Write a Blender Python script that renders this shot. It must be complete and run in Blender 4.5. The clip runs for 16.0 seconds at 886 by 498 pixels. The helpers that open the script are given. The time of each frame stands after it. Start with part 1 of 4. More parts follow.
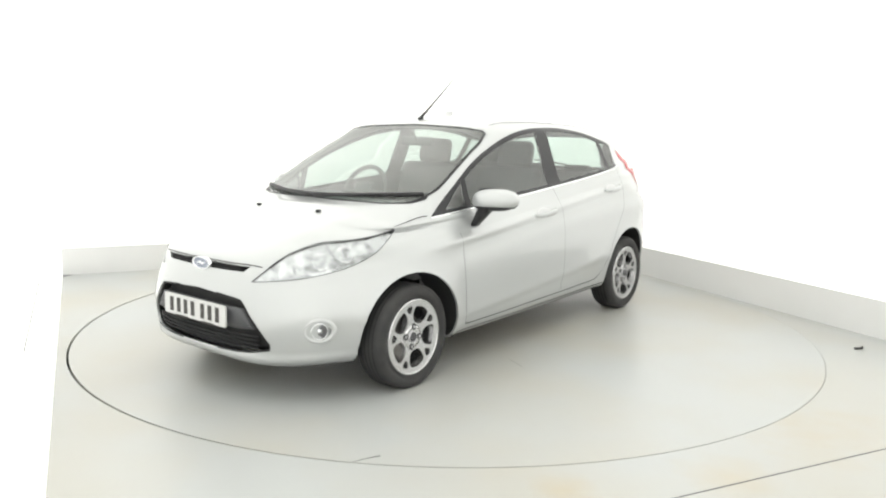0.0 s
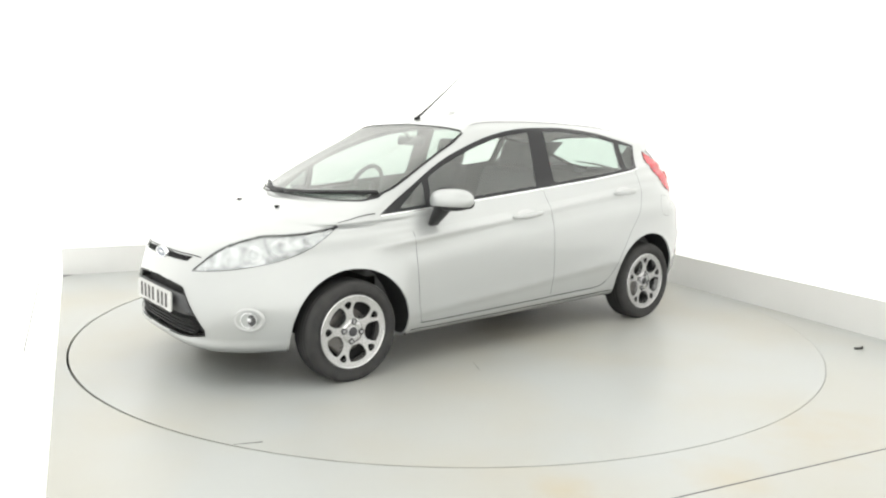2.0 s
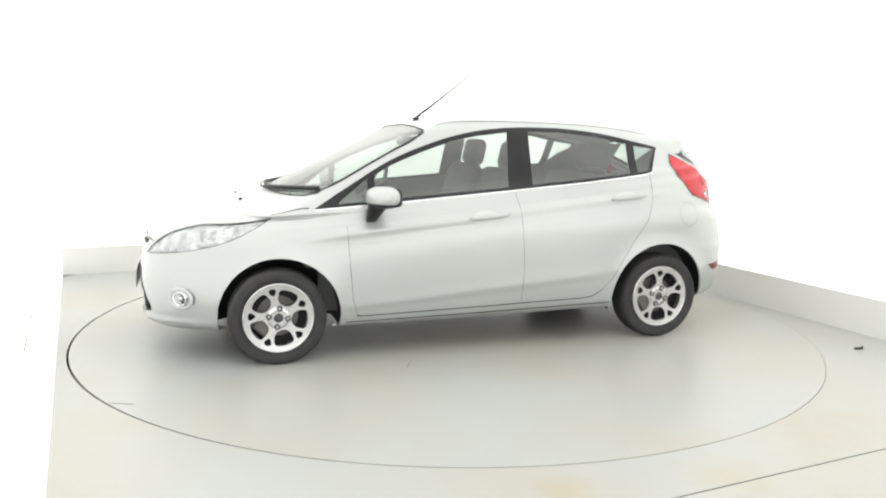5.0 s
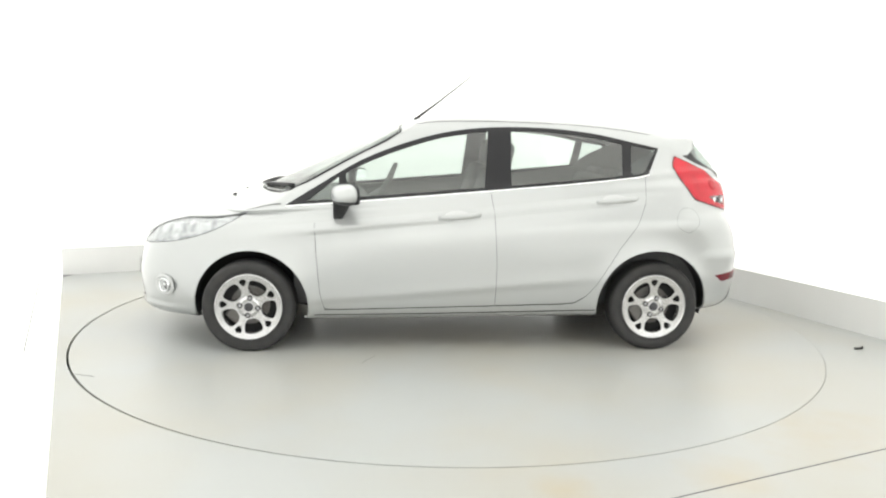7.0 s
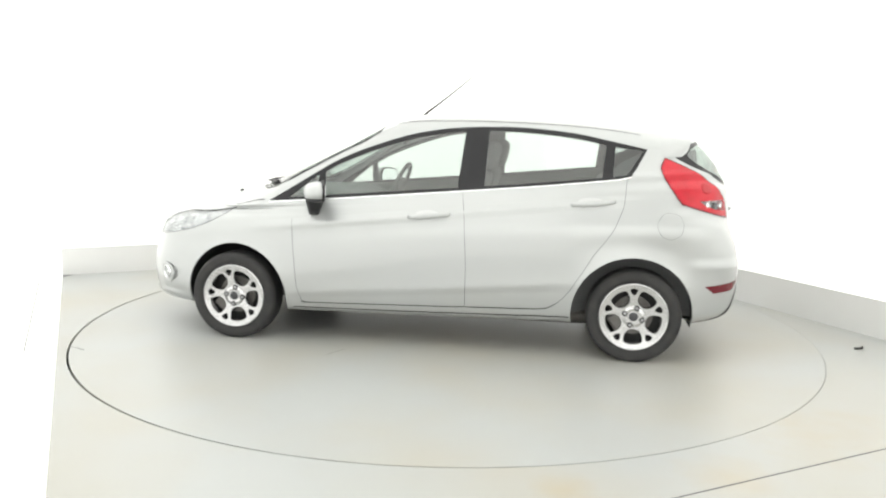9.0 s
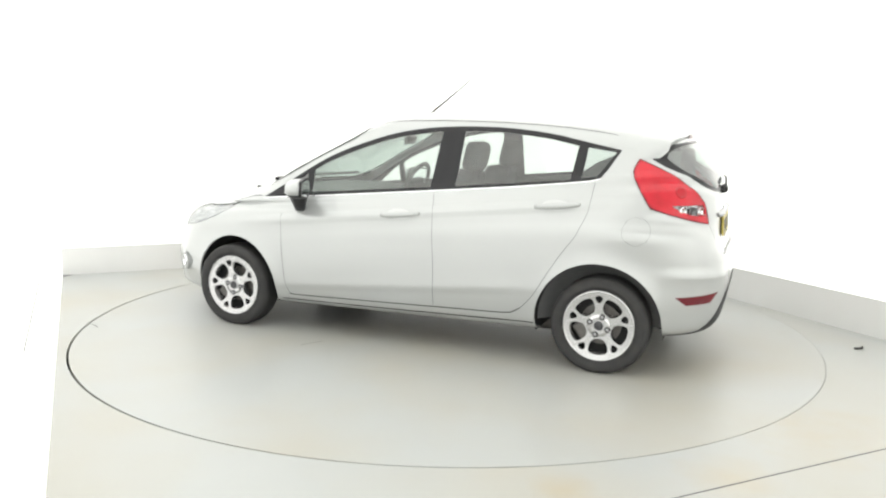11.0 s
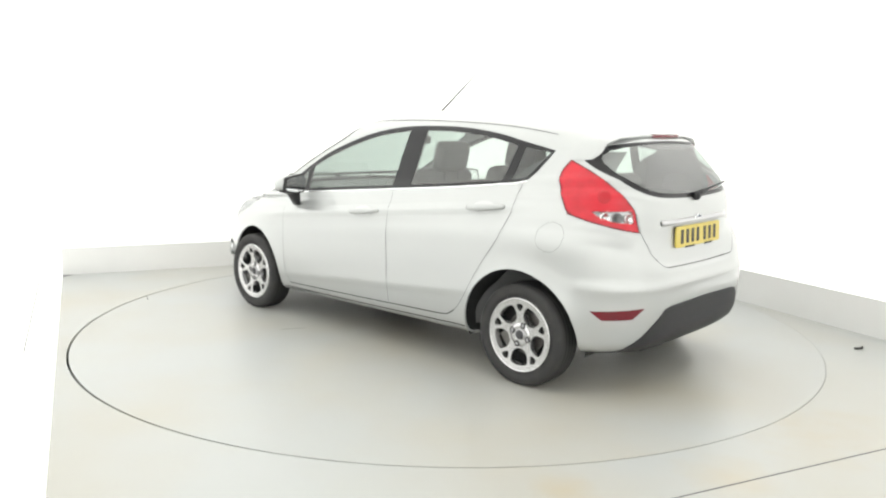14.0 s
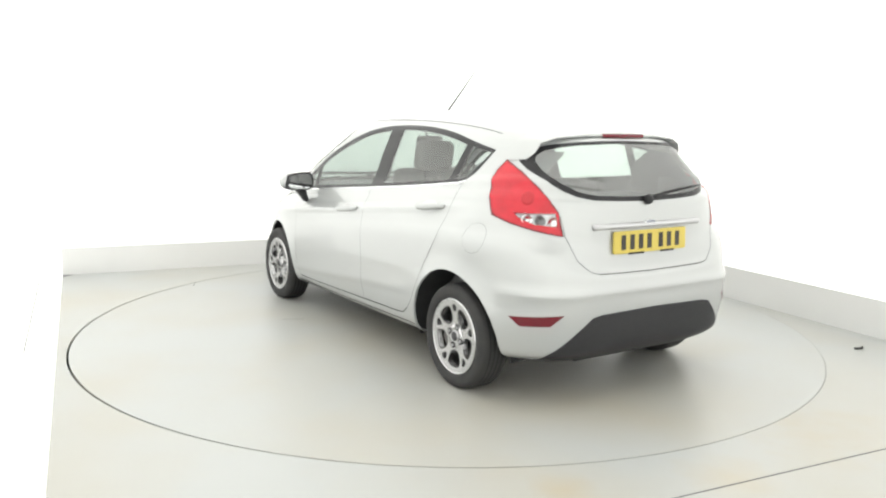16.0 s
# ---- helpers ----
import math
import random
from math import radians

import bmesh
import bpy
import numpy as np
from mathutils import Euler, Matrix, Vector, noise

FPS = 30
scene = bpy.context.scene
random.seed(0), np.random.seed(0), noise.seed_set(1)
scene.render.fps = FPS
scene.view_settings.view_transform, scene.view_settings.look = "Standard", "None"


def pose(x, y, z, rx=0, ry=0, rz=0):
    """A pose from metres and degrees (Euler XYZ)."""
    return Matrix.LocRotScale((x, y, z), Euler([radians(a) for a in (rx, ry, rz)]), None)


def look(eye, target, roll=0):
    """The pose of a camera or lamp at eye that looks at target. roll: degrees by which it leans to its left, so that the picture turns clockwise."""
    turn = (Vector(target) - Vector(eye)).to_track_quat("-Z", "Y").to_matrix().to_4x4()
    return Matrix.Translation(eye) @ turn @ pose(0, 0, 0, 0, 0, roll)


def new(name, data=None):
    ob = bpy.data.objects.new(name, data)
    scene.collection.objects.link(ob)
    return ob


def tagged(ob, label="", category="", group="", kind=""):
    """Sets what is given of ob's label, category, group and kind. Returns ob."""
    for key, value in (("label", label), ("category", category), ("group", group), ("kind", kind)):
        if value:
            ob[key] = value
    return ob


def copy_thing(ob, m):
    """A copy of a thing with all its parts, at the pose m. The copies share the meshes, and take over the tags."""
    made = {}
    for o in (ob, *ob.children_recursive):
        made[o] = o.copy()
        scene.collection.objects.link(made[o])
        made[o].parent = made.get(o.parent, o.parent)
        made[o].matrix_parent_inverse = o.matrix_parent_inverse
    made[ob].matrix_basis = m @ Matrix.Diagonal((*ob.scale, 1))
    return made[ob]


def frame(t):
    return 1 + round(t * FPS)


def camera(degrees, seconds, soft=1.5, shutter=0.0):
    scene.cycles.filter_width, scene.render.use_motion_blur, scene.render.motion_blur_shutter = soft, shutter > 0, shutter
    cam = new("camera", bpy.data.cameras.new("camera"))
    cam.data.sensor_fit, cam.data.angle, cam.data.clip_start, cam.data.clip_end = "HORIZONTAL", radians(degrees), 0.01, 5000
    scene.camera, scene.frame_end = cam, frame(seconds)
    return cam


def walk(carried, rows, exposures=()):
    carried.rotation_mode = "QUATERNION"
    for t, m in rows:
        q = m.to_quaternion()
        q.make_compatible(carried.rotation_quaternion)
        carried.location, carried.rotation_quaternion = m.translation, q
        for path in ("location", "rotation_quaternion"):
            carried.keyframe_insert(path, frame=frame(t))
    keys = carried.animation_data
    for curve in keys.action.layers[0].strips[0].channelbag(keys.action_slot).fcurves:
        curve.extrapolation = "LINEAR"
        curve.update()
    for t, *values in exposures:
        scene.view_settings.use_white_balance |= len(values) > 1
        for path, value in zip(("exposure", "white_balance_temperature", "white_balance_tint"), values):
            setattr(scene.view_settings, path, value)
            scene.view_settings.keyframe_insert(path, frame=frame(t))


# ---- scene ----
EYE = (0.0, -5.461, 1.375)
PITCH, YAW = radians(-8.969), radians(-0.385)
AIM = (EYE[0] + math.sin(YAW) * math.cos(PITCH), EYE[1] + math.cos(YAW) * math.cos(PITCH), EYE[2] + math.sin(PITCH))
cam = camera(59.03, 16.0, soft=2.2)
walk(cam, [(0.0, look(EYE, AIM, 1.028)), (16.0, look(EYE, AIM, 1.028))])

# ---- light ----
world = bpy.data.worlds.new("studio_world")
scene.world = world
world.use_nodes = True
world.node_tree.nodes["Background"].inputs[0].default_value = (1.0, 1.0, 1.0, 1)
world.node_tree.nodes["Background"].inputs[1].default_value = 0.25
scene.view_settings.exposure = -0.09

# room axes: U runs along the back wall, V from the camera's end to the back wall
UX, UY = 0.9028, 0.4300


def uv(u, v, z=0.0):
    return Vector((u * UX - v * UY, u * UY + v * UX, z))


U_LEFT, U_RIGHT, V_BACK, V_FRONT, ROOM_H = -2.515, 2.52, 2.69, -5.6, 3.3


def ceiling_lamp(name, u, v, su, sv, power):
    la = bpy.data.lights.new(name, "AREA")
    la.shape, la.size, la.size_y, la.energy, la.color = "RECTANGLE", su, sv, power, (1.0, 1.0, 0.95)
    ob = new(name, la)
    ob.matrix_world = Matrix.Translation(uv(u, v, ROOM_H - 0.12)) @ pose(0, 0, 0, 0, 0, math.degrees(math.atan2(UY, UX)))
    return ob


ceiling_lamp("ceiling_softbox_light", 0.0, -0.3, 4.8, 5.8, 82)


# ---- materials ----
def mat(name, color, rough=0.5, metal=0.0, **kw):
    m = bpy.data.materials.new(name)
    m.use_nodes = True
    b = m.node_tree.nodes["Principled BSDF"]
    b.inputs["Base Color"].default_value = (*color, 1)
    b.inputs["Roughness"].default_value = rough
    b.inputs["Metallic"].default_value = metal
    for k, v in kw.items():
        b.inputs[k.replace("_", " ")].default_value = v
    return m


def noisy(m, scale, amount, dark, bump=0.0, bump_scale=200.0, rough_var=0.0, coords="Object", detail=4.0):
    """Two scales of variation on a material: blotches toward the colour dark, and fine relief."""
    nt = m.node_tree
    b = nt.nodes["Principled BSDF"]
    tc = nt.nodes.new("ShaderNodeTexCoord")
    n = nt.nodes.new("ShaderNodeTexNoise")
    n.inputs["Scale"].default_value, n.inputs["Detail"].default_value = scale, detail
    nt.links.new(tc.outputs[coords], n.inputs["Vector"])
    ramp = nt.nodes.new("ShaderNodeMapRange")
    ramp.inputs[1].default_value, ramp.inputs[2].default_value = 0.38, 0.78
    ramp.inputs[3].default_value, ramp.inputs[4].default_value = 0.0, amount
    nt.links.new(n.outputs["Fac"], ramp.inputs[0])
    mix = nt.nodes.new("ShaderNodeMix")
    mix.data_type = "RGBA"
    mix.inputs[6].default_value = b.inputs["Base Color"].default_value
    mix.inputs[7].default_value = (*dark, 1)
    nt.links.new(ramp.outputs[0], mix.inputs[0])
    nt.links.new(mix.outputs[2], b.inputs["Base Color"])
    n2 = nt.nodes.new("ShaderNodeTexNoise")
    n2.inputs["Scale"].default_value, n2.inputs["Detail"].default_value = bump_scale, 3.0
    nt.links.new(tc.outputs[coords], n2.inputs["Vector"])
    if bump:
        bu = nt.nodes.new("ShaderNodeBump")
        bu.inputs["Strength"].default_value, bu.inputs["Distance"].default_value = bump, 0.001
        nt.links.new(n2.outputs["Fac"], bu.inputs["Height"])
        nt.links.new(bu.outputs["Normal"], b.inputs["Normal"])
    if rough_var:
        r = nt.nodes.new("ShaderNodeMapRange")
        base = b.inputs["Roughness"].default_value
        r.inputs[3].default_value, r.inputs[4].default_value = base - rough_var, base + rough_var
        nt.links.new(n.outputs["Fac"], r.inputs[0])
        nt.links.new(r.outputs[0], b.inputs["Roughness"])
    return m


def thin_glass(name, tint, rough=0.0, haze=0.0, gloss=0.055):
    """A clear sheet: what lies behind shows through a tint and a pale haze painted for reflections, and the sheet's
    gloss lies over it.
    """
    m = bpy.data.materials.new(name)
    m.use_nodes = True
    nt = m.node_tree
    nt.nodes.remove(nt.nodes["Principled BSDF"])
    out = nt.nodes["Material Output"]
    tr, gl, mx, lw, pw, ma = (nt.nodes.new(k) for k in ("ShaderNodeBsdfTransparent", "ShaderNodeBsdfGlossy", "ShaderNodeMixShader", "ShaderNodeLayerWeight", "ShaderNodeMath", "ShaderNodeMath"))
    tr.inputs[0].default_value = (*tint, 1)
    gl.inputs["Roughness"].default_value = rough
    lw.inputs[0].default_value = 0.5
    pw.operation, pw.inputs[1].default_value = "POWER", 5.0
    ma.operation, ma.inputs[1].default_value, ma.inputs[2].default_value = "MULTIPLY_ADD", 0.99 - gloss, gloss
    nt.links.new(lw.outputs["Facing"], pw.inputs[0])
    nt.links.new(pw.outputs[0], ma.inputs[0])
    nt.links.new(ma.outputs[0], mx.inputs[0])
    below = tr
    if haze:
        df, m2, no, tc, mr = (nt.nodes.new(k) for k in ("ShaderNodeBsdfDiffuse", "ShaderNodeMixShader", "ShaderNodeTexNoise", "ShaderNodeTexCoord", "ShaderNodeMapRange"))
        df.inputs[0].default_value = (0.8, 0.8, 0.78, 1)
        no.inputs["Scale"].default_value = 6.0
        mr.inputs[3].default_value, mr.inputs[4].default_value = haze * 0.6, haze * 1.4
        nt.links.new(tc.outputs["Object"], no.inputs["Vector"])
        nt.links.new(no.outputs["Fac"], mr.inputs[0])
        nt.links.new(mr.outputs[0], m2.inputs[0])
        nt.links.new(tr.outputs[0], m2.inputs[1])
        nt.links.new(df.outputs[0], m2.inputs[2])
        below = m2
    nt.links.new(below.outputs[0], mx.inputs[1])
    nt.links.new(gl.outputs[0], mx.inputs[2])
    nt.links.new(mx.outputs[0], out.inputs[0])
    return m


def glowing(m, strength, color=(1, 1, 1)):
    b = m.node_tree.nodes["Principled BSDF"]
    b.inputs["Emission Color"].default_value = (*color, 1)
    b.inputs["Emission Strength"].default_value = strength
    return m


PAINT = noisy(mat("silver_paint", (0.445, 0.457, 0.457), 0.32, 0.40, Coat_Weight=1.0, Coat_Roughness=0.05), 900, 0.25, (0.37, 0.38, 0.38))
RUBBER = noisy(mat("tyre_rubber", (0.024, 0.024, 0.025), 0.72), 14, 0.5, (0.047, 0.044, 0.040), 0.25, 260)
ALLOY = noisy(mat("alloy", (0.58, 0.58, 0.59), 0.2, 0.92), 30, 0.3, (0.55, 0.54, 0.53))
CHROME = mat("chrome", (0.78, 0.79, 0.80), 0.08, 1.0)
SATIN = mat("satin_metal", (0.50, 0.50, 0.51), 0.35, 0.9)
STEEL = noisy(mat("dull_steel", (0.15, 0.145, 0.14), 0.5, 0.7), 25, 0.5, (0.08, 0.065, 0.055))
BLACK = noisy(mat("black_plastic", (0.018, 0.018, 0.02), 0.5, 0.0, Specular_IOR_Level=0.3), 40, 0.5, (0.04, 0.04, 0.04), 0.15, 500)
BLACK_GLOSS = mat("black_gloss", (0.014, 0.014, 0.016), 0.3, 0.0, Specular_IOR_Level=0.3)
DARK_PLASTIC = noisy(mat("dark_plastic", (0.019, 0.019, 0.020), 0.7, 0.0, Specular_IOR_Level=0.3), 20, 0.5, (0.03, 0.03, 0.03))
GREY_PLASTIC = noisy(mat("grey_plastic", (0.026, 0.026, 0.029), 0.55, 0.0, Specular_IOR_Level=0.35), 60, 0.4, (0.04, 0.04, 0.044), 0.2, 600)
BAR_GREY = noisy(mat("bar_grey_plastic", (0.055, 0.056, 0.06), 0.5), 60, 0.4, (0.075, 0.075, 0.08), 0.2, 600)
TRIM = noisy(mat("interior_trim", (0.11, 0.112, 0.115), 0.65), 30, 0.4, (0.13, 0.13, 0.13), 0.2, 500)
HEADLINER = noisy(mat("headliner", (0.45, 0.45, 0.43), 0.9), 60, 0.3, (0.38, 0.38, 0.36))
FABRIC = noisy(mat("seat_fabric", (0.07, 0.072, 0.075), 0.9), 120, 0.6, (0.085, 0.085, 0.09), 0.4, 900)
# the fourth value is a pale haze coloured in for reflected studio light
GLASS = thin_glass("window_glass", (0.80, 0.86, 0.83), 0.0, 0.10)
REAR_TINT = thin_glass("rear_tint", (0.62, 0.72, 0.67), 0.0, 0.05, 0.19)
QUARTER_TINT = thin_glass("quarter_tint", (0.58, 0.63, 0.61), 0.0, 0.06)
SCREEN_GLASS = thin_glass("screen_glass", (0.56, 0.66, 0.61), 0.0, 0.16)
LENS = thin_glass("lamp_lens", (0.92, 0.93, 0.93), 0.02)
RED_LENS = noisy(mat("red_lens", (0.52, 0.010, 0.024), 0.2, 0.0), 11, 0.6, (0.30, 0.006, 0.014), 0.3, 90)
RED_DEEP = mat("red_deep", (0.41, 0.008, 0.018), 0.2)
RED_REFLECTOR = mat("red_reflector", (0.13, 0.008, 0.016), 0.15)
LAMP_INNER = noisy(mat("lamp_inner", (0.60, 0.61, 0.62), 0.2, 0.9), 22, 0.9, (0.22, 0.225, 0.23), 1.0, 40)
LAMP_DARK = mat("lamp_dark", (0.12, 0.12, 0.125), 0.15, 0.6)
MIRROR_GLASS = mat("mirror_glass", (0.85, 0.86, 0.87), 0.02, 1.0)
LAMP_BOWL = mat("lamp_bowl", (0.62, 0.63, 0.64), 0.15, 0.9)
BADGE = mat("badge_field", (0.26, 0.28, 0.33), 0.2, 0.6)
INK = mat("plate_ink", (0.025, 0.022, 0.02), 0.5)
CAP = mat("wheel_cap", (0.05, 0.05, 0.055), 0.5)
NUT = mat("wheel_nut", (0.34, 0.34, 0.35), 0.4, 0.6)
CUP = mat("handle_cup", (0.50, 0.51, 0.51), 0.34, 0.5)
SEAM_GREY = mat("seam_grey", (0.09, 0.09, 0.09), 0.8)
DARK = mat("dark_gap", (0.015, 0.015, 0.015), 0.9)
SPILLS = [(.47, -2.62, .16, .7), (1.75, -2.0, .45, .5), (1.15, -2.5, .25, .5), (1.35, .9, .5, .4)]
FLOOR = noisy(mat("floor_paint", (0.42, 0.433, 0.424), 0.34, 0.0, Specular_IOR_Level=0.5), 0.8, 0.8, (0.425, 0.390, 0.310), 0.12, 160, 0.07)


def stained(m, spots, color):
    """Soft-edged spills of a colour at places on the floor, broken up by fine noise."""
    nt = m.node_tree
    b = nt.nodes["Principled BSDF"]
    src = b.inputs["Base Color"].links[0].from_socket
    tc, no = nt.nodes.new("ShaderNodeTexCoord"), nt.nodes.new("ShaderNodeTexNoise")
    no.inputs["Scale"].default_value, no.inputs["Detail"].default_value = 7.0, 6.0
    nt.links.new(tc.outputs["Object"], no.inputs["Vector"])
    for x, y, r, amount in spots:
        di, ad, mr, mx = (nt.nodes.new(k) for k in ("ShaderNodeVectorMath", "ShaderNodeMath", "ShaderNodeMapRange", "ShaderNodeMix"))
        di.operation, di.inputs[1].default_value = "DISTANCE", (x, y, 0)
        nt.links.new(tc.outputs["Object"], di.inputs[0])
        ad.operation, ad.inputs[1].default_value = "MULTIPLY_ADD", r * 1.4
        nt.links.new(no.outputs["Fac"], ad.inputs[0])
        nt.links.new(di.outputs["Value"], ad.inputs[2])
        mr.inputs[1].default_value, mr.inputs[2].default_value = r * .7, r * 1.7
        mr.inputs[3].default_value, mr.inputs[4].default_value = amount, 0.0
        nt.links.new(ad.outputs[0], mr.inputs[0])
        mx.data_type = "RGBA"
        mx.inputs[7].default_value = (*color, 1)
        nt.links.new(mr.outputs[0], mx.inputs[0])
        nt.links.new(src, mx.inputs[6])
        src = mx.outputs[2]
    nt.links.new(src, b.inputs["Base Color"])
    return m


STILL_FLOOR = FLOOR.copy()
STILL_FLOOR.name = "stained_floor_paint"
stained(STILL_FLOOR, SPILLS, (0.42, 0.36, 0.25))
BAND = noisy(mat("skirting_paint", (0.74, 0.74, 0.73), 0.5), 2.0, 0.3, (0.62, 0.62, 0.6))
WALL = mat("wall_fabric", (0.85, 0.85, 0.85), 0.85)
# the glow differs by wall only to balance the light falling on the car
LIGHT_WALL_RIGHT = glowing(mat("right_wall_glow", (0.85, 0.85, 0.85), 0.85), 0.68, (1.0, 1.0, 0.955))
LIGHT_WALL_LEFT = glowing(mat("left_wall_glow", (0.85, 0.85, 0.85), 0.85), 0.92, (1.0, 1.0, 0.955))
FILL_WALL_FRONT = glowing(mat("front_wall_fill_glow", (0.85, 0.85, 0.85), 0.85), 1.12, (1.0, 1.0, 0.955))
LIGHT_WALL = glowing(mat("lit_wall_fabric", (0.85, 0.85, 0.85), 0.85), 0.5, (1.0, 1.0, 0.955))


# ---- mesh helpers ----
def part(name, bm, material, parent=None, label="", smooth=False):
    me = bpy.data.meshes.new(name)
    bm.to_mesh(me)
    bm.free()
    if smooth:
        me.polygons.foreach_set("use_smooth", [True] * len(me.polygons))
    for m in (material if isinstance(material, (list, tuple)) else [material]):
        me.materials.append(m)
    ob = new(name, me)
    ob.parent = parent
    return tagged(ob, label) if label else ob


def box(bm, size, m=Matrix(), bevel=0.0):
    r = bmesh.ops.create_cube(bm, size=1.0, matrix=m @ Matrix.Diagonal((*size, 1)))
    if bevel:
        es = list({e for v in r["verts"] for e in v.link_edges})
        bmesh.ops.bevel(bm, geom=es, offset=bevel, segments=2, affect="EDGES", profile=0.5)
    return bm


def prism(bm, pts, lo, hi, m=Matrix()):
    """A straight prism over a flat outline in x, y from lo to hi in z, set by the pose m."""
    a = [bm.verts.new(m @ Vector((x, y, lo))) for x, y in pts]
    b = [bm.verts.new(m @ Vector((x, y, hi))) for x, y in pts]
    n = len(pts)
    bm.faces.new(a[::-1])
    bm.faces.new(b)
    for i in range(n):
        bm.faces.new((a[i], a[(i + 1) % n], b[(i + 1) % n], b[i]))
    return bm


def lathe(bm, prof, steps=48, m=Matrix(), closed=False):
    """Turns a profile of (radius, height along y) about the y axis."""
    rings = [[bm.verts.new(m @ Vector((r * math.cos(a), h, r * math.sin(a)))) for r, h in prof] for a in [2 * math.pi * i / steps for i in range(steps)]]
    n = len(prof)
    for i in range(steps):
        p, q = rings[i], rings[(i + 1) % steps]
        for j in range(n if closed else n - 1):
            k = (j + 1) % n
            bm.faces.new((p[j], p[k], q[k], q[j]))
    return bm


# ---- studio ----
def slab(name, a, b, z0, z1, material=WALL):
    """A box between two places in room axes."""
    bm = bmesh.new()
    pts = [uv(a[0], a[1]), uv(b[0], a[1]), uv(b[0], b[1]), uv(a[0], b[1])]
    prism(bm, [(p.x, p.y) for p in pts], z0, z1)
    return tagged(part(name, bm, material), kind="structure")


BAND_BACK, BAND_RIGHT = 0.24, 0.26
R_TABLE, GAP = 2.449, 0.008


def studio():
    # floor with the round opening for the turntable
    bm = bmesh.new()
    n = 160
    ring = [bm.verts.new((-0.006 + math.cos(2 * math.pi * i / n) * (R_TABLE + GAP), -0.001 + math.sin(2 * math.pi * i / n) * (R_TABLE + GAP), 0)) for i in range(n)]
    outer = []
    for i in range(n):
        a = 2 * math.pi * i / n
        # direction in room axes, stretched to the room's outline
        d = Vector((math.cos(a) * UX + math.sin(a) * UY, -math.cos(a) * UY + math.sin(a) * UX))
        s = min((U_RIGHT if d.x > 0 else -U_LEFT) / max(abs(d.x), 1e-6), (V_BACK if d.y > 0 else 2.79) / max(abs(d.y), 1e-6))
        outer.append(bm.verts.new(uv(d.x * s, d.y * s)))
    for i in range(n):
        j = (i + 1) % n
        bm.faces.new((ring[i], outer[i], outer[j], ring[j]))
    low = [bm.verts.new((v.co.x, v.co.y, -0.12)) for v in ring]
    for i in range(n):
        j = (i + 1) % n
        bm.faces.new((ring[j], low[j], low[i], ring[i]))
    bm.faces.new(low[::-1]).material_index = 1
    tagged(part("floor", bm, [STILL_FLOOR, DARK]), "pale grey painted studio floor round a turntable", kind="structure")
    slab("floor_front", (U_LEFT - 0.3, V_FRONT), (U_RIGHT + 0.3, -2.797), -0.12, -0.001, material=STILL_FLOOR)
    # walls: a painted band at the foot, back-lit fabric above; glow tuned per wall
    for name, p, q, hgt in (("wall_back", (U_LEFT, V_BACK), (U_RIGHT, V_BACK + 0.1), BAND_BACK), ("wall_right", (U_RIGHT, V_FRONT), (U_RIGHT + 0.1, V_BACK + 0.1), BAND_RIGHT)):
        slab(name + "_skirting", p, q, 0, hgt, material=BAND)
        g = 0.012
        p2 = (p[0] + (g if "right" in name else 0), p[1] + (g if "back" in name else 0))
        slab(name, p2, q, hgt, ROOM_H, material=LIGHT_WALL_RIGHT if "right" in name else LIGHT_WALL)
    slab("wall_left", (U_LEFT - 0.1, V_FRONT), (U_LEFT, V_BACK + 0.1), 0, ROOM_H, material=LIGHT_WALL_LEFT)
    # unseen wall behind the camera, added with the strongest glow as fill light
    slab("wall_front_fill", (U_LEFT - 0.1, V_FRONT - 0.1), (U_RIGHT + 0.1, V_FRONT), 0, ROOM_H, material=FILL_WALL_FRONT)
    slab("wall_left_seam", (U_LEFT - 0.01, -2.45), (U_LEFT + 0.0015, -1.25), 0.704, 0.711, material=SEAM_GREY)
    slab("ceiling", (U_LEFT - 0.1, V_FRONT - 0.1), (U_RIGHT + 0.1, V_BACK + 0.1), ROOM_H, ROOM_H + 0.1)


def turntable():
    bm = bmesh.new()
    n = 160
    top = [bm.verts.new((math.cos(2 * math.pi * i / n) * R_TABLE, math.sin(2 * math.pi * i / n) * R_TABLE, 0.0)) for i in range(n)]
    low = [bm.verts.new((v.co.x, v.co.y, -0.1)) for v in top]
    bm.faces.new(top)
    for i in range(n):
        j = (i + 1) % n
        bm.faces.new((top[j], top[i], low[i], low[j]))
    ob = part("turntable", bm, FLOOR)
    # a joint mark at the rim and a crack in the paint
    for (x0, y0), (x1, y1), w in (((-2.135, -1.19), (-2.02, -1.235), .0035), ((-.505, -.875), (-.577, -1.012), .0012)):
        d = Vector((x1 - x0, y1 - y0))
        nrm = Vector((-d.y, d.x)).normalized() * w
        q = bmesh.new()
        prism(q, [(x0 + nrm.x * .3, y0 + nrm.y * .3), (x0 - nrm.x * .3, y0 - nrm.y * .3), (x1 - nrm.x, y1 - nrm.y), (x1 + nrm.x, y1 + nrm.y)], .0002, .0012)
        part("paint_crack", q, SEAM_GREY, ob, "thin dark crack in the paint")
    return tagged(ob, "round pale grey painted turntable flush with the floor", "turntable")


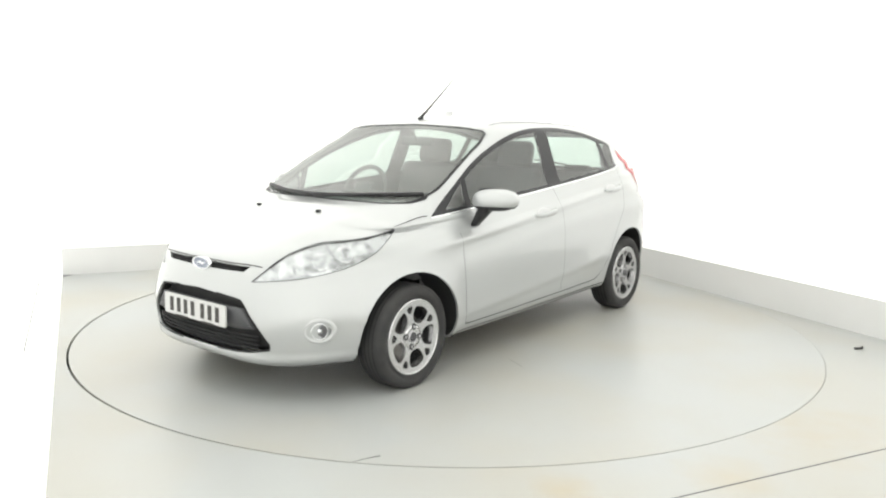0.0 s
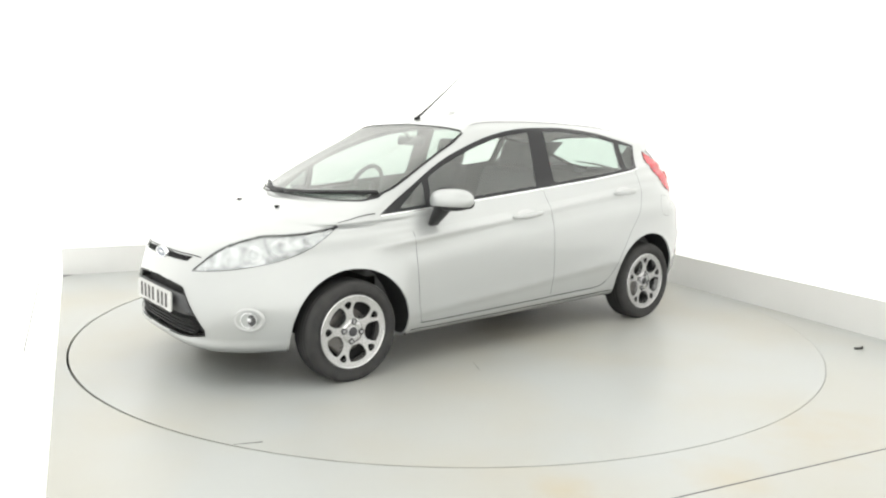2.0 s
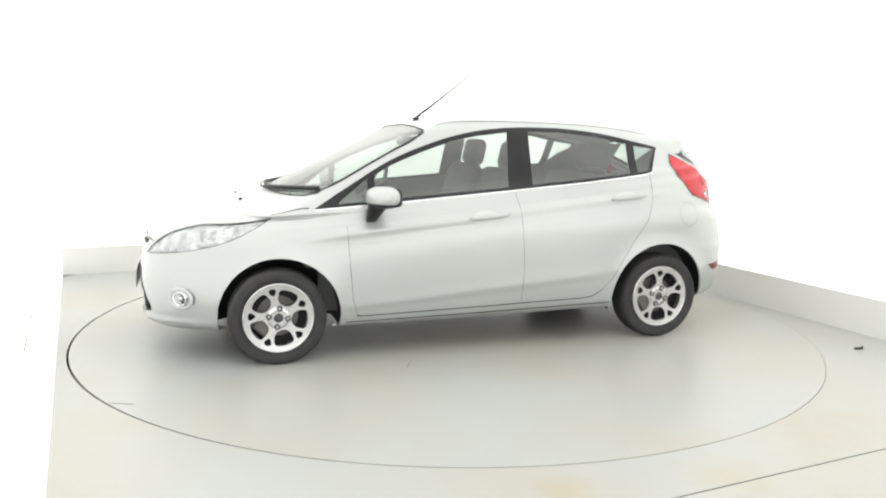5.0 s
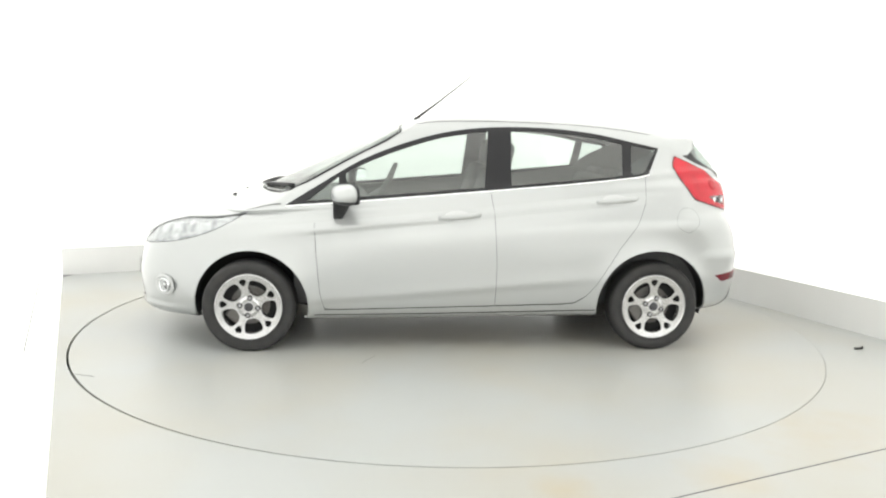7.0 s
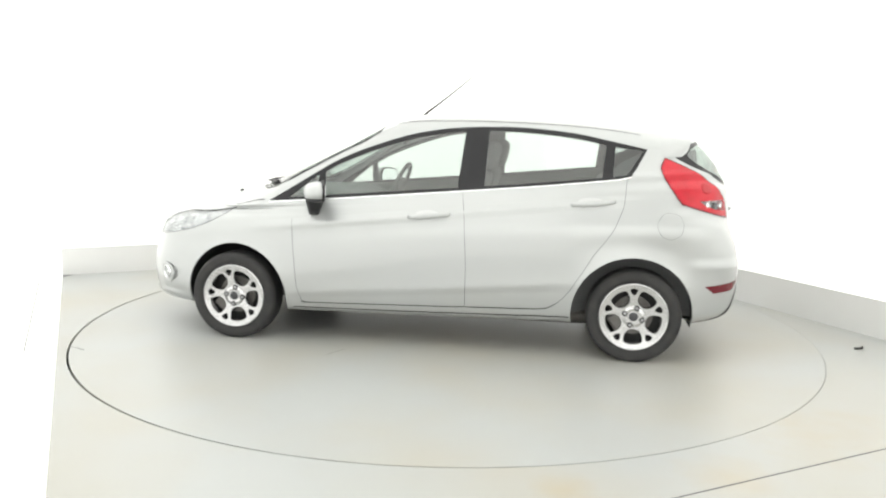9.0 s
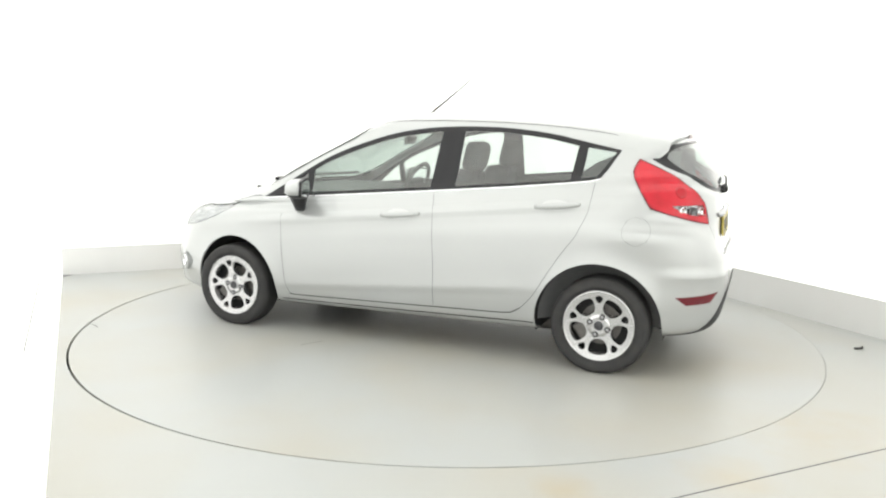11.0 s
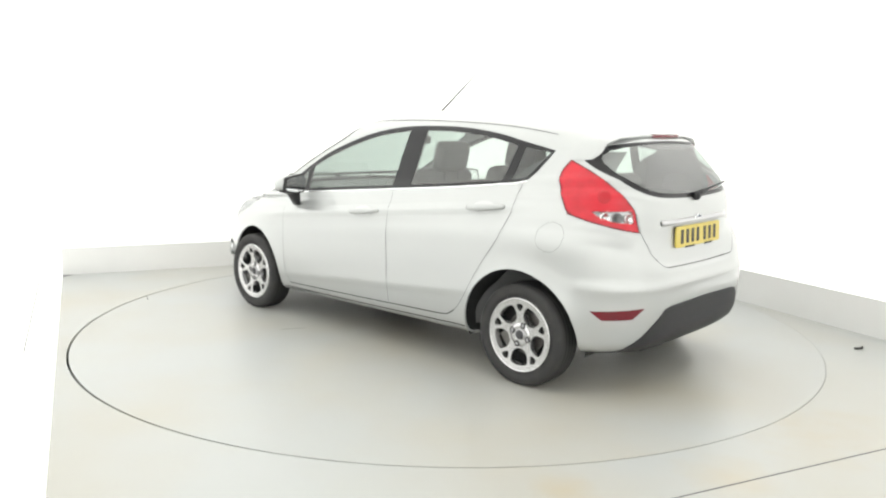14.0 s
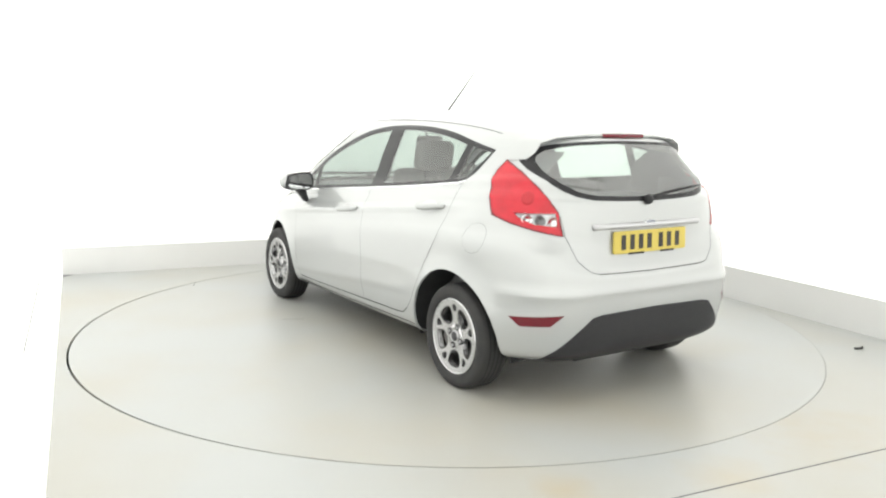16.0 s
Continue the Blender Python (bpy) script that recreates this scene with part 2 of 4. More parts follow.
def floor_anchor():
    bm = bmesh.new()
    box(bm, (.06, .018, .010), pose(2.655, -.557, .006, 0, 0, 14), .004)
    a = part("floor_anchor", bm, BLACK)
    tagged(a, "small dark metal anchor plate lying on the floor", "anchor plate")
    bm = bmesh.new()
    bmesh.ops.create_cone(bm, cap_ends=True, segments=8, radius1=.009, radius2=.007, depth=.008, matrix=Matrix.Translation((2.68, -.551, .015)))
    part("bolt", bm, STEEL, a)


studio()
floor_anchor()
TABLE = turntable()

# ---- car ----
CAR = new("car")
tagged(CAR, "silver five-door hatchback car standing on a turntable", "car")
CAR_OFF = (-0.0143, 0.0272)

# Levels of the body from the sill to the roof's middle:
# front z, front x, side z at x=1, side z at x=-1.2, arch of the side, half width, rear z, rear x, front squareness, rear squareness
LEVELS = [
    (.180, 1.80, .185, .210, 0, .690, .225, -1.70, 3.8, 4.5),
    (.195, 1.95, .195, .220, 0, .755, .235, -1.79, 4.0, 4.5),
    (.250, 2.00, .245, .262, 0, .795, .310, -1.855, 4.05, 5.6),
    (.350, 2.015, .330, .355, 0, .818, .420, -1.885, 4.05, 5.6),
    (.450, 2.02, .430, .460, 0, .830, .500, -1.895, 4.0, 5.6),
    (.540, 2.01, .530, .580, 0, .834, .570, -1.885, 3.8, 5.6),
    (.610, 1.995, .620, .690, 0, .834, .645, -1.876, 3.6, 5.6),
    (.670, 1.975, .700, .790, 0, .832, .682, -1.846, 3.5, 5.6),
    (.715, 1.95, .755, .860, 0, .820, .780, -1.832, 3.4, 4.7),
    (.755, 1.89, .790, .910, 0, .803, .850, -1.828, 3.5, 4.7),
    (.800, 1.78, .812, .950, 0, .788, .910, -1.825, 3.7, 4.7),
    (.845, 1.65, .832, .985, 0, .774, .950, -1.820, 4.2, 4.7),
    (.888, 1.50, .850, 1.02, 0, .760, .985, -1.815, 5.0, 4.7),
    (.925, 1.37, .868, 1.055, 0, .746, 1.02, -1.808, 9, 4.2),
    (.955, 1.25, .886, 1.095, 0, .730, 1.05, -1.80, 14, 4.2),
    (1.03, 1.08, .950, 1.125, 0, .702, 1.10, -1.775, 16, 4.2),
    (1.12, .885, 1.06, 1.165, 0, .675, 1.155, -1.748, 16, 4.3),
    (1.20, .70, 1.15, 1.205, .015, .648, 1.21, -1.708, 16, 4.5),
    (1.28, .525, 1.235, 1.245, .03, .618, 1.26, -1.668, 14, 5.0),
    (1.345, .385, 1.31, 1.28, .045, .590, 1.295, -1.632, 12, 5.5),
    (1.388, .295, 1.345, 1.315, .057, .550, 1.330, -1.605, 9, 5.0),
    (1.408, .235, 1.361, 1.344, .071, .490, 1.352, -1.56, 6, 4.5),
    (1.426, .15, 1.370, 1.363, .085, .380, 1.368, -1.55, 4, 4.0),
    (1.438, .05, 1.377, 1.375, .097, .200, 1.380, -1.47, 3.0, 3.5),
    (1.443, -.05, 1.379, 1.379, .102, .001, 1.388, -1.40, 3.0, 3.0),
]
COLS, SUB = 150, 6


def levels_fine():
    a = np.array(LEVELS)
    out = []
    for i in range(len(a) - 1):
        p0, p1, p2, p3 = a[max(i - 1, 0)], a[i], a[i + 1], a[min(i + 2, len(a) - 1)]
        for s in range(SUB):
            t = s / SUB
            out.append(0.5 * ((2 * p1) + (p2 - p0) * t + (2 * p0 - 5 * p1 + 4 * p2 - p3) * t * t + (3 * p1 - p0 - 3 * p2 + p3) * t ** 3))
    out.append(a[-1])
    return out


def ring_points(L):
    zf, xf, zs1, zs2, arch, w, zr, xr, nf, nr = L
    xc = -0.15
    ph = np.linspace(0, np.pi / 2, 400)
    fx, fy = xc + (xf - xc) * np.cos(ph) ** (2 / nf), w * np.sin(ph) ** (2 / nf)
    rx, ry = xc + (xr - xc) * np.sin(ph) ** (2 / nr), w * np.cos(ph) ** (2 / nr)
    x, y = np.concatenate([fx, rx[1:]]), np.concatenate([fy, ry[1:]])
    s = np.concatenate([[0], np.cumsum(np.hypot(np.diff(x), np.diff(y)))])
    q = np.linspace(0, s[-1], COLS + 1)
    x, y = np.interp(q, s, x), np.interp(q, s, y)
    side = zs1 + (1.0 - x) * (zs2 - zs1) / 2.2 + arch * (1 - ((x + 0.25) / 1.25) ** 2)
    if w > 1e-2:
        g = np.clip(y / w, 0, 1) ** 1.5
    else:
        g = np.clip(np.minimum((xf - x), (x - xr)) / 0.3, 0, 1)
    g = g * g * (3 - 2 * g)
    z = np.where(x > xc, zf, zr) * (1 - g) + side * g
    return np.stack([x, y, z], 1)


def body_half():
    """The left half of the body's skin as one closed sheet."""
    bm = bmesh.new()
    grid = []
    for L in levels_fine():
        P = ring_points(L)
        # arches stand a little proud
        for cx, cz in ((1.243, .272), (-1.235, .28)):
            d = np.hypot(P[:, 0] - cx, P[:, 2] - cz)
            P[:, 1] += np.where((P[:, 1] > .5), .016 * np.clip(1 - abs(d - .34) / .13, 0, 1) ** 2, 0)
        # two pressed lines along the doors, each with a hollow below it
        side = np.clip((P[:, 0] + 1.32) / .35, 0, 1) * np.clip((1.25 - P[:, 0]) / .4, 0, 1) * (P[:, 1] > .5)
        d1 = P[:, 2] - (.752 + (.85 - P[:, 0]) * .102)
        P[:, 1] += side * (.011 * np.clip(1 - abs(d1) / .035, 0, 1) - .006 * np.exp(-((d1 + .07) / .045) ** 2))
        d2 = P[:, 2] - (.320 + (.82 - P[:, 0]) * .080)
        low = np.clip((P[:, 0] + .95) / .25, 0, 1) * np.clip((.95 - P[:, 0]) / .15, 0, 1) * (P[:, 1] > .5)
        P[:, 1] += low * .008 * np.where(d2 > 0, np.clip(1 - d2 / .11, 0, 1) ** 2, np.clip(1 + d2 / .030, 0, 1))
        # soft ridges along the bonnet
        ridge = np.clip(1 - abs(P[:, 1] - (.50 - .22 * (P[:, 0] - 1.15))) / .12, 0, 1)
        P[:, 2] += (P[:, 2] > .70) * np.clip((P[:, 0] - 1.12) / .15, 0, 1) * np.clip((1.88 - P[:, 0]) / .2, 0, 1) * .007 * ridge * ridge * (3 - 2 * ridge)
        # lip along the foot of the front bumper
        d4 = P[:, 2] - .235
        lip = np.clip((P[:, 0] - 1.52) / .2, 0, 1) * np.where(d4 > 0, np.clip(1 - d4 / .03, 0, 1), np.clip(1 + d4 / .05, 0, 1))
        P[:, 0] += .014 * lip
        P[:, 1] += .008 * lip * np.clip(P[:, 1] / .7, 0, 1)
        # ledge along the rear bumper
        d3 = P[:, 2] - .585
        ledge = np.clip((-1.50 - P[:, 0]) / .22, 0, 1) * np.where(d3 > 0, np.clip(1 - d3 / .045, 0, 1), np.clip(1 + d3 / .10, 0, 1) ** 2)
        P[:, 0] -= .012 * ledge
        P[:, 1] += .010 * ledge * np.clip(P[:, 1] / .7, 0, 1)
        # haunch over the rear wheel
        P[:, 1] += (P[:, 1] > .4) * .030 * np.exp(-((P[:, 0] + 1.42) / .26) ** 2 - ((P[:, 2] - .85) / .19) ** 2)
        grid.append([bm.verts.new(p) for p in P])
    for a, b in zip(grid, grid[1:]):
        for j in range(COLS):
            bm.faces.new((a[j + 1], a[j], b[j], b[j + 1]))
    bm.normal_update()
    return bm


# ---- cutting the skin into panels ----
class View:
    """A flat view of the skin: two axes e, f and the direction d that faces the viewer."""

    def __init__(self, e, f, d):
        self.e, self.f, self.d = Vector(e).normalized(), Vector(f).normalized(), Vector(d).normalized()

    def to(self, p):
        return p.dot(self.e), p.dot(self.f)


SIDE = View((1, 0, 0), (0, 0, 1), (0, 1, 0))
FRONT = View((0, 1, 0), (0, 0, 1), (1, 0, 0))
REAR = View((0, 1, 0), (0, 0, 1), (-1, 0, 0))
TOP = View((1, 0, 0), (0, 1, 0), (0, 0, 1))
FRONT_CORNER = View((-1, 1, 0), (0, 0, 1), (1, 1, 0))
REAR_CORNER = View((1, 1, 0), (0, 0, 1), (-1, 1, 0))


def inside(pts, x, y):
    hit = False
    j = len(pts) - 1
    for i in range(len(pts)):
        xi, yi = pts[i]
        xj, yj = pts[j]
        if (yi > y) != (yj > y) and x < (xj - xi) * (y - yi) / (yj - yi) + xi:
            hit = not hit
        j = i
    return hit


def smooth_loop(pts, n=3, sharp=()):
    """A closed outline rounded through its points; the points named in sharp stay corners."""
    out = []
    k = len(pts)
    for i in range(k):
        p0, p1, p2, p3 = (Vector(pts[(i + o) % k]) for o in (-1, 0, 1, 2))
        if i in sharp:
            p0 = p1 - (p2 - p1)
        if (i + 1) % k in sharp:
            p3 = p2 + (p2 - p1)
        for s in range(n):
            t = s / n
            q = 0.5 * ((2 * p1) + (p2 - p0) * t + (2 * p0 - 5 * p1 + 4 * p2 - p3) * t * t + (3 * p1 - p0 - 3 * p2 + p3) * t ** 3)
            out.append((q.x, q.y))
    return out


def circle_loop(cx, cy, r, n=40, ry=None):
    return [(cx + r * math.cos(2 * math.pi * i / n), cy + (ry or r) * math.sin(2 * math.pi * i / n)) for i in range(n)]


def cut(bm, view, pts, where=lambda c: True, closed=True):
    for i in range(len(pts) if closed else len(pts) - 1):
        a, b = pts[i], pts[(i + 1) % len(pts)]
        if abs(a[0] - b[0]) + abs(a[1] - b[1]) < 1e-6:
            continue
        lo = (min(a[0], b[0]) - .035, min(a[1], b[1]) - .035)
        hi = (max(a[0], b[0]) + .035, max(a[1], b[1]) + .035)
        faces = []
        for f in bm.faces:
            c = f.calc_center_median()
            u, v = view.to(c)
            if lo[0] < u < hi[0] and lo[1] < v < hi[1] and where(c) and f.normal.dot(view.d) > 0.05:
                faces.append(f)
        if not faces:
            continue
        co = view.e * a[0] + view.f * a[1]
        no = view.d.cross(view.e * (b[0] - a[0]) + view.f * (b[1] - a[1]))
        es = {e for f in faces for e in f.edges}
        vs = {v for f in faces for v in f.verts}
        bmesh.ops.bisect_plane(bm, geom=list(faces) + list(es) + list(vs), dist=1e-5, plane_co=co, plane_no=no)


ARCH_F, ARCH_R = circle_loop(1.240, .272, .346), circle_loop(-1.232, .280, .356)
DLO = smooth_loop([(1.035, .885), (.58, .921), (-.185, .988), (-.70, 1.035), (-1.13, 1.083), (-1.20, 1.10), (-1.292, 1.255), (-1.086, 1.298), (-.855, 1.343), (-.55, 1.371), (-.19, 1.367),
                   (.095, 1.328), (.35, 1.253), (.58, 1.159), (.80, 1.03)], 3, sharp=(0, 6))
GLASS_FQ = [(.90, .912), (.715, .927), (.715, 1.058)]
GLASS_F = smooth_loop([(.67, .932), (-.17, 1.004), (-.20, 1.342), (.08, 1.302), (.34, 1.225), (.55, 1.142), (.67, 1.078)], 3, sharp=(0, 1, 2, 6))
GLASS_R = smooth_loop([(-.335, 1.018), (-.70, 1.052), (-1.03, 1.085), (-1.05, 1.275), (-.85, 1.316), (-.56, 1.344), (-.345, 1.347)], 3, sharp=(0, 2, 3, 6))
GLASS_RQ = [(-1.09, 1.092), (-1.17, 1.105), (-1.185, 1.118), (-1.268, 1.245), (-1.105, 1.268)]
DOOR_F = [(.865, .895), (.856, .788), (.844, .60), (.824, .36), (.80, .275), (.77, .259), (-.20, .284), (-.240, .287), (-.245, .54), (-.226, .85), (-.205, .99)]
DOOR_R = [(-.205, .99), (-.226, .85), (-.245, .54), (-.240, .287), (-.67, .297), (-.735, .305), (-.80, .345), (-.86, .41), (-1.003, .645), (-1.105, .787), (-1.16, .92), (-1.175, 1.085)]
HEADLAMP = smooth_loop([(-1.124, .613), (-1.039, .683), (-.941, .746), (-.80, .786), (-.686, .793), (-.569, .803), (-.424, .829), (-.462, .788), (-.522, .736), (-.626, .688), (-.74, .658), (-.906, .631)], 2, sharp=(0, 6))
TAIL_EDGE = smooth_loop([(-1.396, 1.208), (-1.374, 1.16), (-1.377, 1.125), (-1.405, 1.07), (-1.447, 1.007), (-1.482, .957), (-1.51, .942)], 3, sharp=(0, 6))[:19]
TAIL_FIELD = TAIL_EDGE + [(-1.60, .90), (-1.9, .80), (-1.9, 1.25), (-1.5, 1.25)]
TAIL_LOW = [(-.52, .948), (-.62, .915), (-.74, .885), (-.876, .860), (-.858, .925), (-.848, .973), (-.797, 1.035), (-.733, 1.095), (-.652, 1.155), (-.567, 1.207)]
TAIL = TAIL_LOW + [(-.50, 1.22), (-.44, 1.1), (-.44, .97)]
TAIL_CLEAR = [(-.632, .964), (-.838, .968), (-.848, .905), (-.742, .912), (-.668, .938)]
REFLECTOR = [(-.632, .47), (-.905, .492), (-.84, .437), (-.69, .427)]
LOWER_GRILLE = smooth_loop([(0, .545), (.281, .528), (.356, .494), (.48, .316), (.44, .283), (.278, .262), (0, .255)], 2, sharp=(0, 6))
SLOT = [(0, .684), (.342, .681), (.312, .655), (0, .650)]
WINDSCREEN = smooth_loop([(0, .962), (.3, .957), (.5, .952), (.61, .966), (.652, 1.00), (.658, 1.045), (.640, 1.129), (.612, 1.223), (.576, 1.330), (.50, 1.352), (.357, 1.365), (0, 1.378)], 2, sharp=(0, 11))
COWL = [(0, .956), (.3, .951), (.5, .945), (.61, .950), (.66, .97), (.652, 1.00), (.61, .966), (.5, .952), (.3, .957), (0, .962)]
BONNET = [(1.99, -.01), (1.99, .33), (1.899, .435), (1.80, .478), (1.65, .518), (1.55, .587), (1.44, .638), (1.272, .676), (1.06, .715), (1.0, .70), (1.10, .60), (1.2, .4), (1.25, .2), (1.265, -.01)]
REAR_GLASS = smooth_loop([(0, 1.015), (.365, 1.028), (.50, 1.070), (.562, 1.134), (.570, 1.205), (.515, 1.272), (.324, 1.304), (0, 1.312)], 2, sharp=(0, 7))
TAILGATE = [(-.01, .665), (.37, .675), (.42, .687), (.486, .745), (.528, .86), (.545, .956), (.575, 1.031), (.607, 1.115), (.615, 1.20), (.56, 1.31), (.50, 1.40), (-.01, 1.42)]
REAR_CLEAR = [(u * .935, 1.168 + (v - 1.168) * (.90 if v > 1.168 else .84)) for u, v in REAR_GLASS]
DIFFUSER = [(-.01, .487), (.36, .480), (.42, .470), (.50, .40), (.615, .285), (.64, .2), (-.01, .2)]
BUMPER_F = [(1.60, .05), (1.55, .45), (1.44, .735), (1.43, .76), (2.2, .76), (2.2, .05)]
BUMPER_R = [(-1.55, .05), (-1.56, .45), (-1.585, .60), (-1.63, .66), (-2.1, .66), (-2.1, .05)]
FUEL_C, FUEL_R = (-1.427, .825), .075


def skin_panels():
    """Cuts the half skin along the panels' outlines and sorts its faces by panel."""
    bm = body_half()
    bmesh.ops.recalc_face_normals(bm, faces=bm.faces[:])
    bm.faces.ensure_lookup_table()
    big = max(bm.faces, key=lambda f: f.calc_center_median().y)
    if big.normal.y < 0:
        bmesh.ops.reverse_faces(bm, faces=bm.faces[:])
    wide = lambda c: c.y > .45
    for pts in (ARCH_F, ARCH_R):
        cut(bm, SIDE, pts, lambda c: c.y > .4)
    for pts in (DLO, GLASS_FQ, GLASS_F, GLASS_R, GLASS_RQ, DOOR_F, DOOR_R):
        cut(bm, SIDE, pts, wide)
    fuel = circle_loop(*FUEL_C, FUEL_R, 24)
    cut(bm, SIDE, fuel, wide)
    cut(bm, FRONT_CORNER, HEADLAMP, lambda c: c.x > 1.0)
    cut(bm, REAR_CORNER, TAIL_LOW, lambda c: c.x < -1.2, closed=False)
    cut(bm, SIDE, TAIL_EDGE, lambda c: c.x < -1.2, closed=False)
    cut(bm, REAR_CORNER, TAIL_CLEAR, lambda c: c.x < -1.2)
    cut(bm, REAR_CORNER, REFLECTOR, lambda c: c.x < -1.4)
    for pts in (LOWER_GRILLE, SLOT):
        cut(bm, FRONT, pts, lambda c: c.x > 1.7)
    for pts in (WINDSCREEN, COWL):
        cut(bm, FRONT, pts, lambda c: .1 < c.x < 1.5)
    cut(bm, TOP, BONNET, lambda c: c.x > .9 and c.z > .65)
    cut(bm, FRONT, [(-.01, .689), (.36, .689)], lambda c: c.x > 1.8, closed=False)
    for pts in (REAR_GLASS, REAR_CLEAR, TAILGATE, DIFFUSER):
        cut(bm, REAR, pts, lambda c: c.x < -1.3)
    cut(bm, TOP, [(-1.40, -.01), (-1.40, .56)], lambda c: c.z > 1.2, closed=False)
    cut(bm, SIDE, BUMPER_F, lambda c: c.x > 1.3)
    cut(bm, SIDE, BUMPER_R, lambda c: c.x < -1.3)
    groups = {}
    for f in bm.faces:
        c = f.calc_center_median()
        n = f.normal
        s, fr, tp = (c.x, c.z), (c.y, c.z), (c.x, c.y)
        k = "shell"
        if c.y > .35 and (inside(ARCH_F, *s) or inside(ARCH_R, *s)):
            continue
        if c.y > .45 and inside(DLO, *s) and n.y > .3:
            k = "window_frame"
            for name, pts in (("glass_fq", GLASS_FQ), ("glass_f", GLASS_F), ("glass_r", GLASS_R), ("glass_rq", GLASS_RQ)):
                if inside(pts, *s):
                    k = name
        elif c.x > 1.0 and inside(HEADLAMP, *FRONT_CORNER.to(c)) and n.dot(FRONT_CORNER.d) > 0:
            k = "headlamp"
        elif c.x < -1.2 and inside(TAIL, *REAR_CORNER.to(c)) and inside(TAIL_FIELD, *s) and n.dot(REAR_CORNER.d) > 0:
            k = "tail_clear" if inside(TAIL_CLEAR, *REAR_CORNER.to(c)) else "tail_red"
        elif c.x < -1.4 and inside(REFLECTOR, *REAR_CORNER.to(c)):
            k = "reflector"
        elif c.x > 1.7 and inside(LOWER_GRILLE, *fr):
            k = "lower_grille"
        elif c.x > 1.7 and inside(SLOT, *fr):
            k = "slot"
        elif .1 < c.x < 1.5 and inside(WINDSCREEN, *fr) and n.x > .1:
            k = "windscreen"
        elif .9 < c.x < 1.5 and inside(COWL, *fr):
            k = "cowl"
        elif c.x > .9 and c.z > .689 and inside(BONNET, *tp) and n.z > .05:
            k = "bonnet"
        elif c.x < -1.3 and inside(REAR_GLASS, *fr) and n.x < -.1:
            k = "rear_glass" if inside(REAR_CLEAR, *fr) else "rear_border"
        elif c.x < -1.6 and inside(DIFFUSER, *fr):
            k = "diffuser"
        elif (c.x < -1.5 and inside(TAILGATE, *fr) and n.x < -.2) or (c.x < -1.40 and c.z > 1.22 and c.y < .56 and inside(TAILGATE, *fr)):
            k = "tailgate"
        elif c.y > .45 and inside(DOOR_F, *s):
            k = "door_f"
        elif c.y > .45 and inside(DOOR_R, *s):
            k = "door_r"
        elif c.y > .45 and inside(fuel, *s):
            k = "fuel"
        elif c.x > 1.3 and inside(BUMPER_F, *s):
            k = "bumper_f"
        elif c.x < -1.3 and inside(BUMPER_R, *s):
            k = "bumper_r"
        elif c.x > .84 and c.z < .9:
            k = "wing"
        groups.setdefault(k, []).append(f)
    return bm, groups


from mathutils.bvhtree import BVHTree

SKIN, PANELS = skin_panels()
SKIN.normal_update()
SKIN_TREE = BVHTree.FromBMesh(body_half())


def on_skin(view, u, v, off=0.0):
    """The place on the left half of the skin at (u, v) of a view, raised by off along the skin's normal."""
    if view.e.y == 1:
        u = max(u, .003)
    if view.f.y == 1:
        v = max(v, .003)
    o = view.e * u + view.f * v + view.d * 4
    hit, n, _, _ = SKIN_TREE.ray_cast(o, -view.d)
    if hit is None:
        hit, n, _, _ = SKIN_TREE.find_nearest(view.e * u + view.f * v + view.d * 1.5)
    if n.dot(view.d) < 0:
        n = -n
    return hit + n * off, n


def panel_mesh(key, side, off=0.0):
    """One panel as a bmesh; side 1 left, -1 right, 0 both halves joined."""
    bm = bmesh.new()
    for s in ((1, -1) if side == 0 else (side,)):
        made = {}
        for f in PANELS[key]:
            vs = []
            for v in f.verts:
                if v not in made:
                    made[v] = bm.verts.new((v.co.x, v.co.y * s, v.co.z))
                vs.append(made[v])
            try:
                bm.faces.new(vs if s > 0 else vs[::-1])
            except ValueError:
                pass
    bmesh.ops.remove_doubles(bm, verts=bm.verts[:], dist=0.0004)
    bm.normal_update()
    if off:
        ns = {v: v.normal.copy() for v in bm.verts}
        for v in bm.verts:
            v.co += ns[v] * off
    return bm


